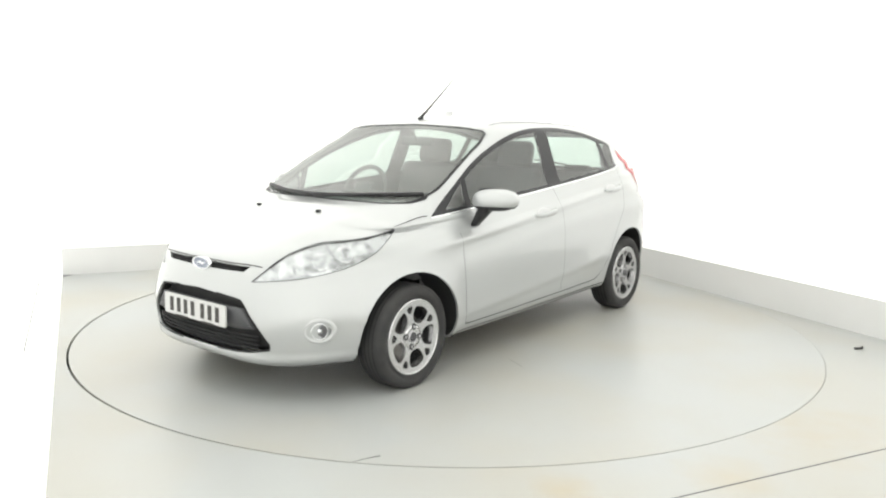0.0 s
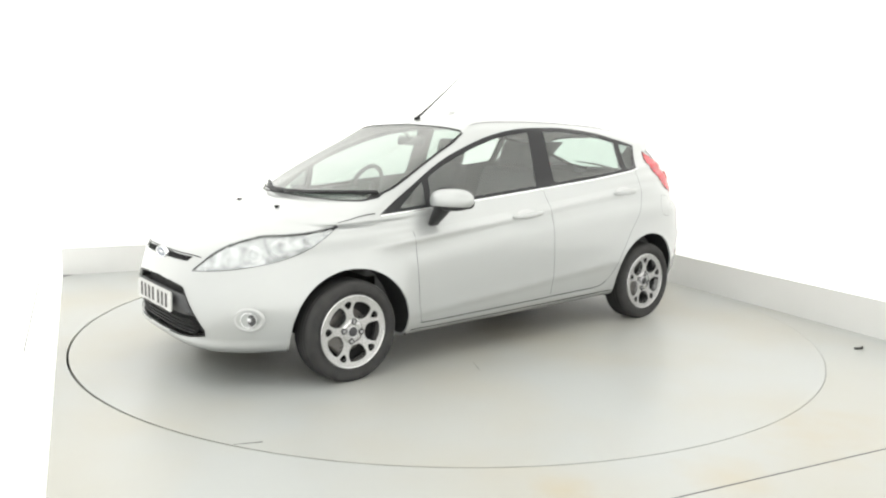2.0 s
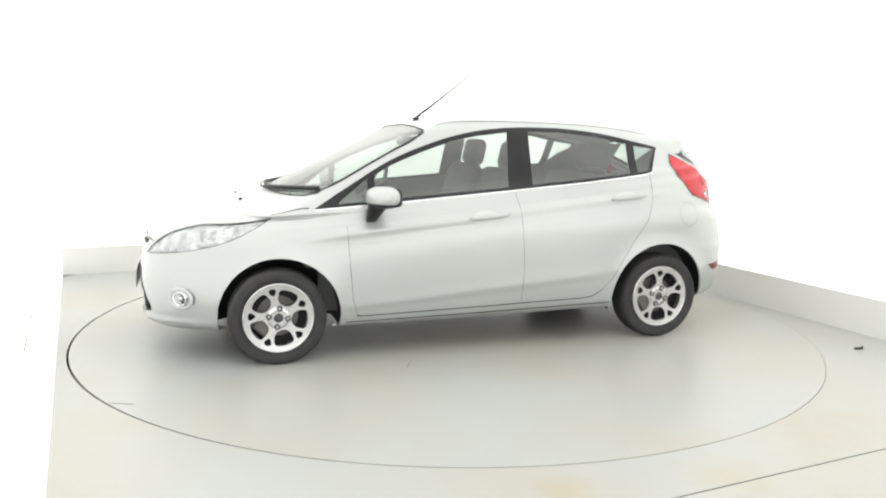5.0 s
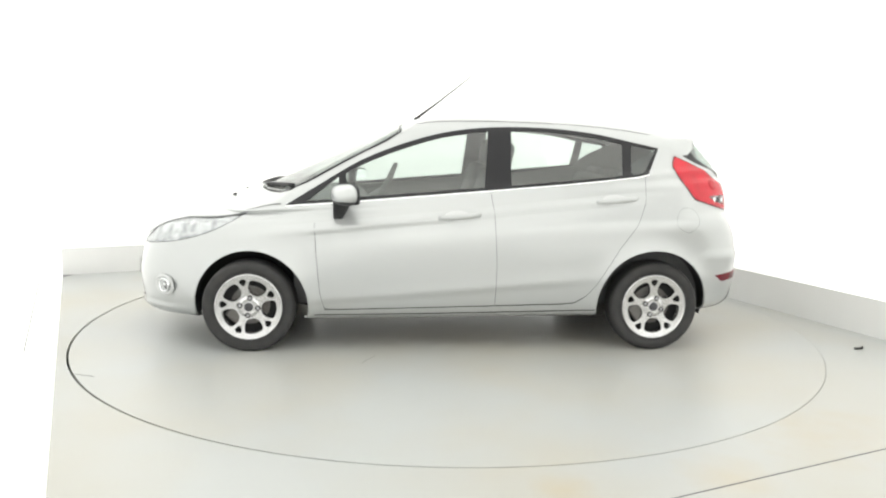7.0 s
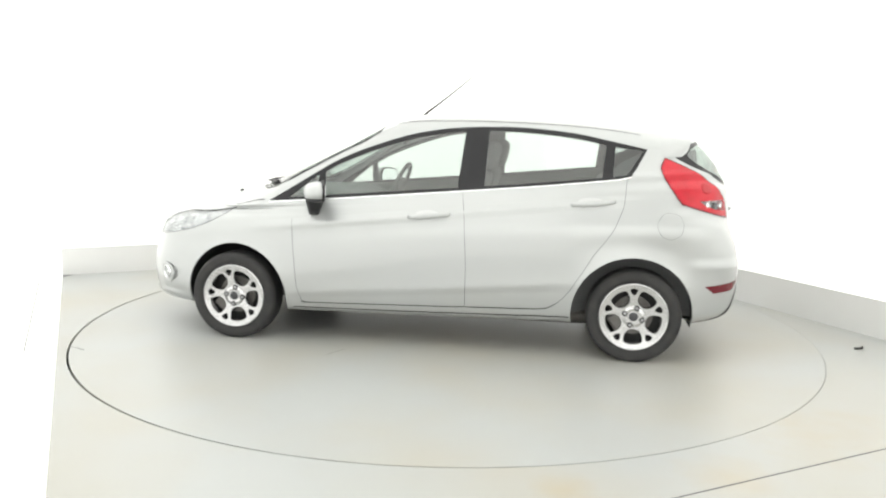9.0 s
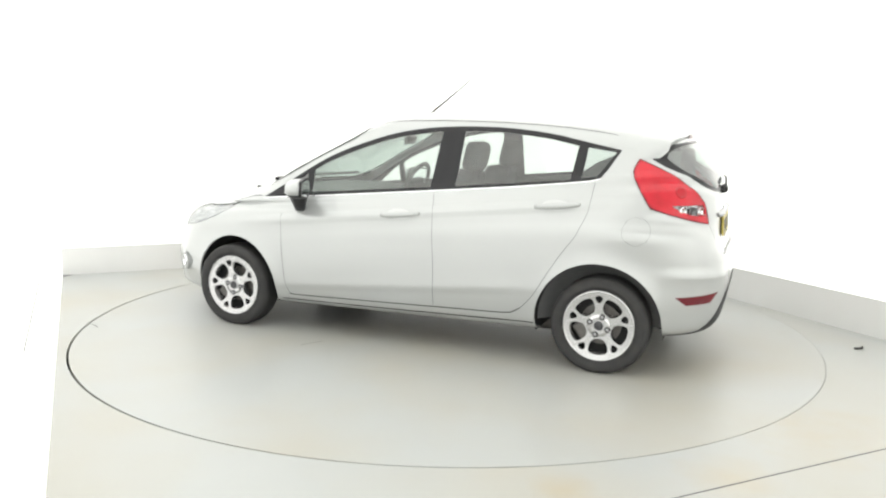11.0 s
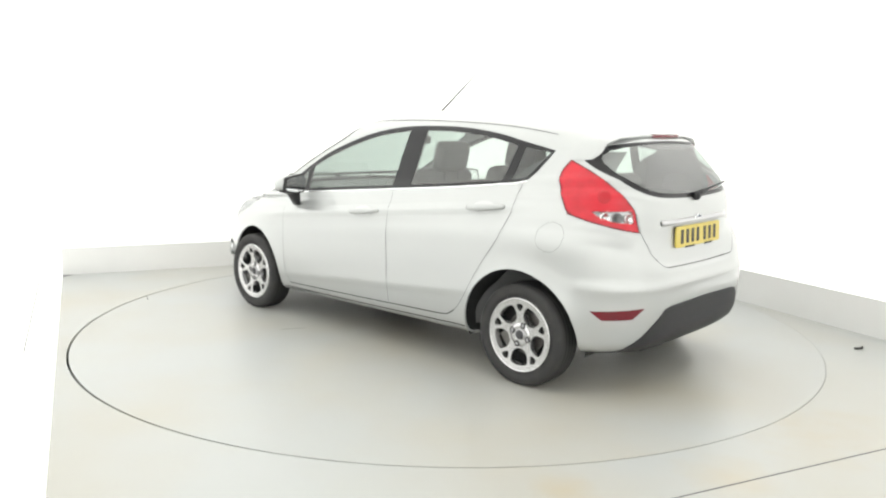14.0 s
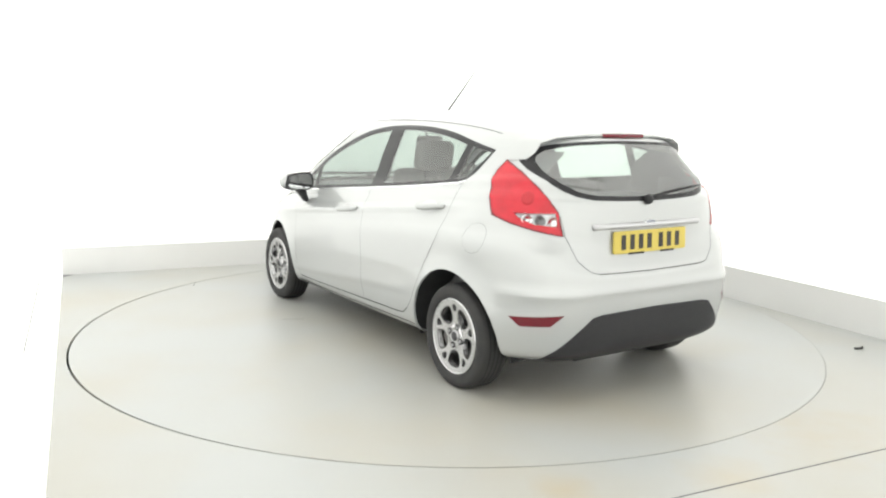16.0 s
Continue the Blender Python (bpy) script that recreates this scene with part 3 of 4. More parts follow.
def panel(name, key, side, material, parent, label="", thick=0.012, off=0.0):
    """A panel of the skin with its thickness; its shading follows the whole skin, so that neighbours flow into one another."""
    verts, faces, normals = [], [], []
    for s in ((1, -1) if side == 0 else (side,)):
        outer, inner, edges = {}, {}, {}
        for f in PANELS[key]:
            for v in f.verts:
                if v not in outer:
                    n = Vector((v.normal.x, v.normal.y * s, v.normal.z))
                    if abs(v.co.y) < 1e-4:
                        n.y = 0
                        n.normalize()
                    p = Vector((v.co.x, v.co.y * s, v.co.z)) + n * off
                    outer[v] = len(verts)
                    verts.append(p)
                    normals.append(n)
                    if thick:
                        inner[v] = len(verts)
                        verts.append(p - n * thick)
                        normals.append(-n)
            ring = list(f.verts) if s > 0 else list(f.verts)[::-1]
            faces.append(([outer[v] for v in ring], True))
            if thick:
                faces.append(([inner[v] for v in ring[::-1]], True))
                for p, q in zip(ring, ring[1:] + ring[:1]):
                    edges[(p, q)] = not edges.pop((q, p), False) if (q, p) in edges else True
        if thick:
            for (p, q), alive in edges.items():
                if alive and not (side == 0 and abs(p.co.y) < 1e-4 and abs(q.co.y) < 1e-4):
                    faces.append(([outer[q], outer[p], inner[p], inner[q]], False))
    me = bpy.data.meshes.new(name)
    me.from_pydata(verts, [], [f for f, _ in faces])
    me.polygons.foreach_set("use_smooth", [True] * len(me.polygons))
    loops = []
    for poly, (f, smooth) in zip(me.polygons, faces):
        loops += [normals[i] if smooth else poly.normal.copy() for i in f]
    me.normals_split_custom_set(loops)
    me.materials.append(material)
    ob = new(name, me)
    ob.parent = parent
    return tagged(ob, label) if label else ob


def strip(bm, pts, half, lift=0.0):
    """A flat ribbon along places with normals: half its width, and how far it is raised."""
    rows = []
    for i, (p, n) in enumerate(pts):
        a, b = pts[max(i - 1, 0)][0], pts[min(i + 1, len(pts) - 1)][0]
        t = (b - a).normalized()
        w = t.cross(n).normalized() * half
        rows.append((bm.verts.new(p + w), bm.verts.new(p + n * lift), bm.verts.new(p - w)))
    for r, q in zip(rows, rows[1:]):
        bm.faces.new((r[0], q[0], q[1], r[1]))
        bm.faces.new((r[1], q[1], q[2], r[2]))
    return bm


def dense(pts, step=.03, closed=True):
    out = []
    for i in range(len(pts) if closed else len(pts) - 1):
        a, b = Vector(pts[i]), Vector(pts[(i + 1) % len(pts)])
        k = max(1, int((b - a).length / step))
        out += [tuple(a + (b - a) * (j / k)) for j in range(k)]
    out.append(pts[0] if closed else pts[-1])
    return out


def seam(name, view, pts, sides, parent, half=.0015, closed=False, material=None, off=.0012, lift=0.0, label=""):
    """A line that follows the skin: a shut line, or a raised trim where lift is given."""
    path = [on_skin(view, u, v, off) for u, v in dense(pts, .025, closed)]
    for s in sides:
        bm = bmesh.new()
        strip(bm, [(Vector((p.x, p.y * s, p.z)), Vector((n.x, n.y * s, n.z))) for p, n in path], half, lift)
        part(name, bm, material or DARK, parent, label, smooth=lift > 0)


def tube(bm, pts, radius, steps=8, taper=1.0):
    rings = []
    for i, p in enumerate(pts):
        p = Vector(p)
        t = (Vector(pts[min(i + 1, len(pts) - 1)]) - Vector(pts[max(i - 1, 0)])).normalized()
        a = t.orthogonal().normalized() if abs(t.z) > .95 else t.cross((0, 0, 1)).normalized()
        b = t.cross(a)
        r = radius * (1 + (taper - 1) * i / max(1, len(pts) - 1))
        rings.append([bm.verts.new(p + (a * math.cos(2 * math.pi * j / steps) + b * math.sin(2 * math.pi * j / steps)) * r) for j in range(steps)])
    for r, q in zip(rings, rings[1:]):
        for j in range(steps):
            bm.faces.new((r[j], r[(j + 1) % steps], q[(j + 1) % steps], q[j]))
    bm.faces.new(rings[0][::-1])
    bm.faces.new(rings[-1])
    return bm


def rounded_block(bm, size, m=Matrix(), r=.03, seg=3):
    a = bmesh.ops.create_cube(bm, size=1.0, matrix=m @ Matrix.Diagonal((*size, 1)))
    es = list({e for v in a["verts"] for e in v.link_edges})
    bmesh.ops.bevel(bm, geom=es, offset=r, segments=seg, affect="EDGES", profile=.5, clamp_overlap=True)
    return bm


# ---- car: panels ----
def up_to(loop, top):
    """The part of an outline from its start to its highest place on the middle line."""
    out = []
    for u, v in loop:
        out.append((u, v))
        if abs(v - top) < 1e-5 and abs(u) < 1e-5:
            break
    return out


def car_skin():
    panel("body_shell", "shell", 0, PAINT, CAR)
    panel("bonnet", "bonnet", 0, PAINT, CAR)
    panel("front_bumper", "bumper_f", 0, PAINT, CAR)
    panel("rear_bumper", "bumper_r", 0, PAINT, CAR)
    gate = panel("tailgate", "tailgate", 0, PAINT, CAR)
    panel("rear_window", "rear_glass", 0, REAR_TINT, gate, "tinted rear window glass", 0)
    panel("window_border", "rear_border", 0, BLACK_GLOSS, gate, "black border of the rear window", .003)
    panel("windscreen", "windscreen", 0, SCREEN_GLASS, CAR, "clear windscreen glass", 0)
    panel("cowl", "cowl", 0, BLACK, CAR, "black plastic cowl below the windscreen", .01)
    panel("diffuser", "diffuser", 0, GREY_PLASTIC, CAR, "dark grey plastic lower bumper insert", .012, .004)
    for s in (1, -1):
        panel("front_wing", "wing", s, PAINT, CAR)
        d = panel("front_door", "door_f", s, PAINT, CAR)
        panel("window", "glass_f", s, GLASS, d, "clear side window glass", 0)
        panel("window", "glass_fq", s, GLASS, d, "clear side window glass", 0)
        e = panel("rear_door", "door_r", s, PAINT, CAR)
        panel("window", "glass_r", s, GLASS, e, "clear side window glass", 0)
        panel("quarter_window", "glass_rq", s, QUARTER_TINT, CAR, "small fixed quarter window", 0)
        panel("window_frame", "window_frame", s, BLACK_GLOSS, CAR, "black window frame with pillars", .01)
        panel("rear_reflector", "reflector", s, RED_REFLECTOR, CAR, "dark red bumper reflector", .006, .002)
        handle(d, s, -.014, .838, .13)
        handle(e, s, -.982, .942, .13)
        mirror(d, s)
        # shut lines
        seam("door_gap", SIDE, DOOR_F[1:], (s,), d, .0014, False, SEAM_GREY)
        seam("door_gap", SIDE, DOOR_R[4:], (s,), e, .0014, False, SEAM_GREY)
        seam("door_gap", SIDE, [(.80, .262), (.77, .259), (-.20, .284), (-.236, .286)], (s,), d, .0032)
        seam("door_gap", SIDE, [(-.244, .286), (-.67, .297), (-.735, .305), (-.79, .337)], (s,), e, .0032)
        seam("chrome_strip", SIDE, [(1.03, .880), (.58, .9155), (-.185, .982), (-.70, 1.029), (-1.13, 1.077), (-1.20, 1.094)], (s,), CAR, 0.004, False, CHROME, .001, .003, "thin chrome strip below the windows")
        seam("bonnet_gap", TOP, BONNET[3:9], (s,), CAR, .0034)
        seam("tailgate_gap", REAR, TAILGATE[1:6], (s,), CAR)
        seam("sill_line", SIDE, [(.86, .222), (.2, .232), (-.4, .245), (-.87, .256)], (s,), CAR, .004, False, DARK, .001)
    for s in (1, -1):
        seam("tailgate_gap", REAR, [(0, .665), (.2, .668), (.37, .675)], (s,), CAR, .0026)
        seam("glass_edge", FRONT, up_to(WINDSCREEN, 1.378)[6:], (s,), CAR, .008, False, BLACK_GLOSS, .0015, 0.0, "black border of the windscreen")
        bm = bmesh.new()
        rim = dense(up_to(WINDSCREEN, 1.378)[9:], .03, False)
        tube(bm, [(p.x, p.y * s, p.z) for p, _ in (on_skin(FRONT, u, v, .001) for u, v in rim)], .004, 6)
        part("screen_seal", bm, BLACK_GLOSS, CAR, "black rubber windscreen seal", smooth=True)
        seam("roof_ditch", TOP, [(.25, .535), (-.2, .525), (-.8, .52), (-1.25, .515)], (s,), CAR, .0025)
        seam("bonnet_gap", FRONT, [(0, .689), (.33, .689), (.40, .683)], (s,), CAR, .003)
    # fuel flap
    panel("fuel_flap", "fuel", 1, PAINT, CAR, "round fuel filler flap", .01)
    panel("rear_quarter", "fuel", -1, PAINT, CAR)
    seam("fuel_flap_gap", SIDE, circle_loop(*FUEL_C, FUEL_R, 24), (1,), CAR, .0006, True)


def handle(door, s, x, z, half):
    """A bowed pull handle over a shallow dished cup."""
    bm = bmesh.new()
    rows = []
    for i in range(13):
        t = -1 + 2 * i / 12
        p, n = on_skin(SIDE, x + t * half, z + .012 * t * -1, 0)
        lift = .034 * (1 - t ** 4) + .002
        h = .019 * (1 - .45 * t * t)
        c = p + Vector((0, lift, 0))
        rows.append([c + Vector((0, .008 * math.cos(a), h * math.sin(a))) for a in [2 * math.pi * k / 10 for k in range(10)]])
    vs = [[bm.verts.new((p.x, p.y * s, p.z)) for p in r] for r in rows]
    for a, b in zip(vs, vs[1:]):
        for j in range(10):
            q = (a[j], a[(j + 1) % 10], b[(j + 1) % 10], b[j])
            bm.faces.new(q if s > 0 else q[::-1])
    for e, flip in ((vs[0], True), (vs[-1], False)):
        bm.faces.new(e[::-1] if flip == (s > 0) else e)
    part("door_handle", bm, PAINT, door, "body-coloured door handle", smooth=True)
    bm = bmesh.new()
    ring = []
    for k in range(20):
        a = 2 * math.pi * k / 20
        p, n = on_skin(SIDE, x + .01 + half * .62 * math.cos(a), z + .030 * math.sin(a), .0015)
        ring.append(bm.verts.new((p.x, p.y * s, p.z)))
    p, n = on_skin(SIDE, x + .01, z, .001)
    mid = bm.verts.new((p.x, p.y * s, p.z))
    for k in range(20):
        bm.faces.new((mid, ring[k], ring[(k + 1) % 20]))
    part("handle_cup", bm, CUP, door, smooth=True)


def mirror(door, s):
    """Door mirror: painted cap, black underside, foot and the glass that faces backward; swept back at its outer end."""
    c = Vector((.655, .885, .962))
    turn = Matrix.Translation((c.x, c.y * s, c.z)) @ pose(0, 0, 0, 0, 0, 20 * s)
    bm = bmesh.new()
    bmesh.ops.create_uvsphere(bm, u_segments=32, v_segments=18, radius=1.0)
    f = lambda a, p: math.copysign(abs(a) ** p, a)
    for v in bm.verts:
        x, y, z = v.co
        # squarish shell, blunt to the rear, lower at its outer end
        k = 1 - .22 * max(y, 0) ** 2
        v.co = turn @ Vector((f(x, .85) * (.087 * k if x > 0 else .037), f(y, .72) * .136 * s, f(z, .75) * (.067 if z > 0 else .060) * k + .006 * y))
    if s < 0:
        bmesh.ops.reverse_faces(bm, faces=bm.faces[:])
    bmesh.ops.bisect_plane(bm, geom=bm.verts[:] + bm.edges[:] + bm.faces[:], dist=1e-5, plane_co=(0, 0, c.z - .030), plane_no=(0, 0, 1))
    low = [f for f in bm.faces if f.calc_center_median().z < c.z - .030]
    rest = bm.copy()
    bmesh.ops.delete(bm, geom=low, context="FACES")
    body = part("door_mirror", bm, PAINT, door, "silver door mirror cap", smooth=True)
    bmesh.ops.delete(rest, geom=[f for f in rest.faces if f.calc_center_median().z >= c.z - .030], context="FACES")
    part("mirror_base", rest, BLACK, body, "black plastic mirror underside", smooth=True)
    # foot
    bm = bmesh.new()
    sec = [(.045, .03), (.02, .036), (-.02, .036), (-.045, .02), (-.045, -.02), (-.02, -.036), (.02, -.036), (.045, -.03)]
    rings = []
    for t in (0, .25, .5, .75, 1):
        p = Vector((.715, .785, .815)).lerp(Vector((.68, .86, .935)), t)
        k = .60 + .72 * t
        rings.append([bm.verts.new((p.x + a * k, (p.y + b * k * .8) * s, p.z)) for a, b in sec])
    for a, b in zip(rings, rings[1:]):
        for j in range(8):
            q = (a[j], a[(j + 1) % 8], b[(j + 1) % 8], b[j])
            bm.faces.new(q if s < 0 else q[::-1])
    bm.faces.new(rings[0] if s > 0 else rings[0][::-1])
    part("mirror_foot", bm, BLACK, body, "black plastic mirror foot", smooth=True)
    back = turn @ Matrix.Translation((-.034, 0, .002)) @ Matrix(((0, 0, -1, 0), (s, 0, 0, 0), (0, 1, 0, 0), (0, 0, 0, 1)))
    pts = smooth_loop([(-.098, -.044), (.09, -.038), (.100, .02), (.07, .046), (-.09, .050)], 4)
    bm = bmesh.new()
    prism(bm, pts, 0, .006, back)
    part("mirror_glass", bm, MIRROR_GLASS, body, "mirror glass")
    bm = bmesh.new()
    prism(bm, [(a * 1.12, b * 1.2) for a, b in pts], -.014, .003, back)
    part("mirror_rim", bm, BLACK, body, "black mirror rim")


# ---- car: lamps, grilles, plates ----
def sunk(name, key, side, depth, material, parent, label=""):
    """A panel's shape set back behind the skin, as the floor of a recess."""
    bm = panel_mesh(key, side, -depth)
    return part(name, bm, material, parent, label, smooth=True)


def spot(view, u, v, off, s):
    """A pose on the skin whose y axis is the skin's normal."""
    p, n = on_skin(view, u, v, off)
    p, n = Vector((p.x, p.y * s, p.z)), Vector((n.x, n.y * s, n.z))
    return p, n


def facing(p, d):
    d = Vector(d).normalized()
    return Matrix.Translation(p) @ d.to_track_quat("Y", "Z").to_matrix().to_4x4()


def lamps():
    for s in (1, -1):
        h = panel("headlamp", "headlamp", s, LENS, CAR, "clear headlamp lens with chrome inside", 0)
        sunk("lamp_housing", "headlamp", s, .005, LAMP_INNER, h)
        for u, z, r in ((-.90, .675, .030), (-.79, .710, .042), (-.675, .738, .044)):
            p, n = spot(FRONT_CORNER, u, z, -.005, s)
            bm = bmesh.new()
            lathe(bm, [(.0005, .0035), (r * .3, .003), (r * .45, .0005), (r * .5, .0015), (r * .88, .0025), (r, .0035), (r * 1.06, -.002)], 28, facing(p, n))
            part("lamp_reflector", bm, LAMP_INNER, h, "round chrome reflector bowl", smooth=True)
            bm = bmesh.new()
            lathe(bm, [(r * 1.0, -.002), (r * 1.05, .0042), (r * 1.10, -.003)], 28, facing(p, n))
            part("lamp_ring", bm, LAMP_BOWL, h, "chrome ring round the reflector", smooth=True)
        seam("headlamp_gap", FRONT_CORNER, HEADLAMP, (s,), h, .0018, True)
        seam("headlamp_gap", FRONT_CORNER, HEADLAMP[2:13], (s,), h, .0032, False, DARK, .0016)
        t = panel("tail_lamp", "tail_red", s, RED_LENS, CAR, "large red tail lamp", .02, .003)
        panel("reversing_lens", "tail_clear", s, LENS, t, "clear lens in the tail lamp", 0, .003)
        sunk("lens_backing", "tail_clear", s, .02, LAMP_INNER, t)
        for k, u in enumerate((-.70, -.765, -.825)):
            p, n = spot(REAR_CORNER, u, .936 - .003 * k, -.008, s)
            bm = bmesh.new()
            lathe(bm, [(.001, -.01), (.018, -.006), (.024, .005), (.026, .005), (.026, -.01)], 20, facing(p, (-1, .5 * s, 0)))
            part("lamp_bowl", bm, CHROME if k != 1 else LAMP_DARK, t, smooth=True)
        p, n = spot(REAR_CORNER, -.70, 1.035, .0025, s)
        bm = bmesh.new()
        lathe(bm, [(.0005, .003), (.022, .003), (.032, .002), (.036, -.006)], 24, facing(p, n))
        part("lamp_disc", bm, RED_DEEP, t, "darker round field in the red lens", smooth=True)
        seam("tail_lamp_gap", REAR_CORNER, TAIL_LOW, (s,), t, .004, False, RED_REFLECTOR, .0035)
        seam("tail_lamp_gap", SIDE, TAIL_EDGE, (s,), t, .004, False, RED_REFLECTOR, .0035)
        # fog lamp: chrome ring, bowl and lens
        p, n = spot(FRONT_CORNER, -.80, .383, .006, s)
        d = Vector((n.x + .15, n.y, n.z)).normalized()
        bm = bmesh.new()
        lathe(bm, [(.036, -.03), (.037, .003), (.0395, .006), (.042, .004), (.045, -.010)], 32, facing(p, d))
        f = part("fog_lamp", bm, CHROME, CAR, "round front fog lamp with chrome ring", smooth=True)
        bm = bmesh.new()
        lathe(bm, [(.0005, -.004), (.02, -.006), (.038, -.010)], 28, facing(p, d))
        part("fog_lens", bm, LAMP_DARK, f, "dark fog lamp lens", smooth=True)
        bm = bmesh.new()
        lathe(bm, [(.046, -.006), (.054, .001), (.060, .002), (.068, -.006)], 32, facing(p, d) @ Matrix.Diagonal((1.25, 1, .95, 1)))
        part("fog_surround", bm, CUP, f, "shaped silver surround of the fog lamp", smooth=True)
        bm = bmesh.new()
        lathe(bm, [(.0005, .002), (.008, .001), (.013, -.006)], 16, facing(p, d))
        part("fog_bulb", bm, LAMP_BOWL, f, "bright round reflector", smooth=True)
    # high brake light in the spoiler
    bm = bmesh.new()
    rows = []
    for i in range(9):
        y = -.15 + .30 * i / 8
        x = -1.602 + .07 * (y / .55) ** 2
        rows.append([bm.verts.new((x + a, y, 1.338 + b)) for a, b in ((-.008, .010), (-.016, .006), (-.016, -.008), (-.006, -.012))])
    for a, b in zip(rows, rows[1:]):
        for j in range(3):
            bm.faces.new((a[j], b[j], b[j + 1], a[j + 1]))
    part("high_brake_light", bm, RED_REFLECTOR, CAR, "dark red brake light strip in the spoiler", smooth=True)


def grilles():
    g = sunk("lower_grille", "lower_grille", 0, .05, DARK_PLASTIC, CAR, "black lower bumper grille")
    for z in (.283, .303, .323, .343):
        bm = bmesh.new()
        w = .40 + .02 * math.sin((z - .28) * 40)
        w = min(w, .44 - max(0, (z - .316)) * .6)
        path = [(on_skin(FRONT, abs(y), z, -.022)[0], y) for y in [w * (-1 + 2 * i / 16) for i in range(17)]]
        tube(bm, [(p.x, y, p.z) for p, y in path], .006, 6)
        part("grille_bar", bm, DARK_PLASTIC, g, smooth=True)
    # broad bar behind the plate
    bm = bmesh.new()
    rows = []
    for i in range(25):
        y = .405 * (-1 + 2 * i / 24)
        lim = .375 if abs(y) < .33 else .375 + (abs(y) - .33) * .12
        hi = .485 if abs(y) < .335 else .485 - (abs(y) - .335) * 1.55
        hi = max(hi, lim + .002)
        row = []
        for z, o in ((lim, -.03), (lim + .004, -.010), ((lim + hi) / 2, -.006), (hi - .002, -.010), (hi, -.03)):
            p, _ = on_skin(FRONT, abs(y), z, o)
            row.append(bm.verts.new((p.x, y, p.z)))
        rows.append(row)
    for a, b in zip(rows, rows[1:]):
        for j in range(4):
            bm.faces.new((a[j], b[j], b[j + 1], a[j + 1]))
    part("bumper_bar", bm, BAR_GREY, g, "dark grey bar across the lower grille", smooth=True)
    for s in (1, -1):
        seam("grille_edge", FRONT, LOWER_GRILLE[1:-2], (s,), g, .005, False, DARK_PLASTIC, .001)
    b = sunk("upper_grille", "slot", 0, .03, DARK_PLASTIC, CAR, "narrow black grille slot")
    for z in (.660, .674):
        bm = bmesh.new()
        tube(bm, [(on_skin(FRONT, abs(y), z, -.006)[0].x, y, z) for y in [.30 * (-1 + 2 * i / 12) for i in range(13)]], .0035, 6)
        part("grille_bar", bm, DARK_PLASTIC, b, smooth=True)
    badge("badge", FRONT, .667, .075, .031)
    badge("badge", REAR, .905, .045, .019)
    plate("front_plate", FRONT, .435, (.56, .56, .55), "white rectangular plate on the front bumper", (.52, .108), .012)
    plate("rear_plate", REAR, .817, (.58, .46, .085), "yellow rectangular plate on the tailgate", (.52, .112), .008)
    # chrome bar over the rear plate
    bm = bmesh.new()
    rows = []
    for i in range(21):
        y = .385 * (-1 + 2 * i / 20)
        row = []
        for z, o in ((.884, .002), (.888, .020), (.900, .024), (.910, .012), (.914, .001)):
            p, _ = on_skin(REAR, abs(y), z, o * (1 if abs(y) < .37 else .4))
            row.append(bm.verts.new((p.x, y, p.z)))
        rows.append(row)
    for a, c in zip(rows, rows[1:]):
        for j in range(4):
            bm.faces.new((a[j], a[j + 1], c[j + 1], c[j]))
    part("tailgate_trim", bm, SATIN, CAR, "satin metal bar over the rear plate", smooth=True)


def badge(name, view, z, a, b):
    p, n = on_skin(view, 0, z, .0)
    d = view.d
    m = Matrix.Translation(p + d * .001) @ Matrix(((0, 0, d.x, 0), (d.x, 0, 0, 0), (0, 1, 0, 0), (0, 0, 0, 1)))
    bm = bmesh.new()
    n1 = 40
    rings = [[bm.verts.new(m @ Vector((k * a * math.cos(2 * math.pi * i / n1), k * b * math.sin(2 * math.pi * i / n1), h))) for i in range(n1)] for k, h in ((1.0, -.004), (1.0, .012), (.94, .016), (.86, .012))]
    for r, q in zip(rings, rings[1:]):
        for j in range(n1):
            bm.faces.new((r[j], r[(j + 1) % n1], q[(j + 1) % n1], q[j]))
    o = part(name, bm, CHROME, CAR, "chrome oval badge", smooth=True)
    bm = bmesh.new()
    prism(bm, [(.87 * a * math.cos(2 * math.pi * i / n1), .87 * b * math.sin(2 * math.pi * i / n1)) for i in range(n1)], 0, .012, m)
    part("badge_field", bm, BADGE, o, "grey-blue oval field")
    bm = bmesh.new()
    pts = [(-.5 * a, -.08 * b), (-.1 * a, .28 * b), (.25 * a, .1 * b), (.5 * a, .22 * b), (.2 * a, -.2 * b), (-.15 * a, .02 * b)]
    prism(bm, pts, .0122, .0145, m)
    part("badge_mark", bm, CHROME, o)


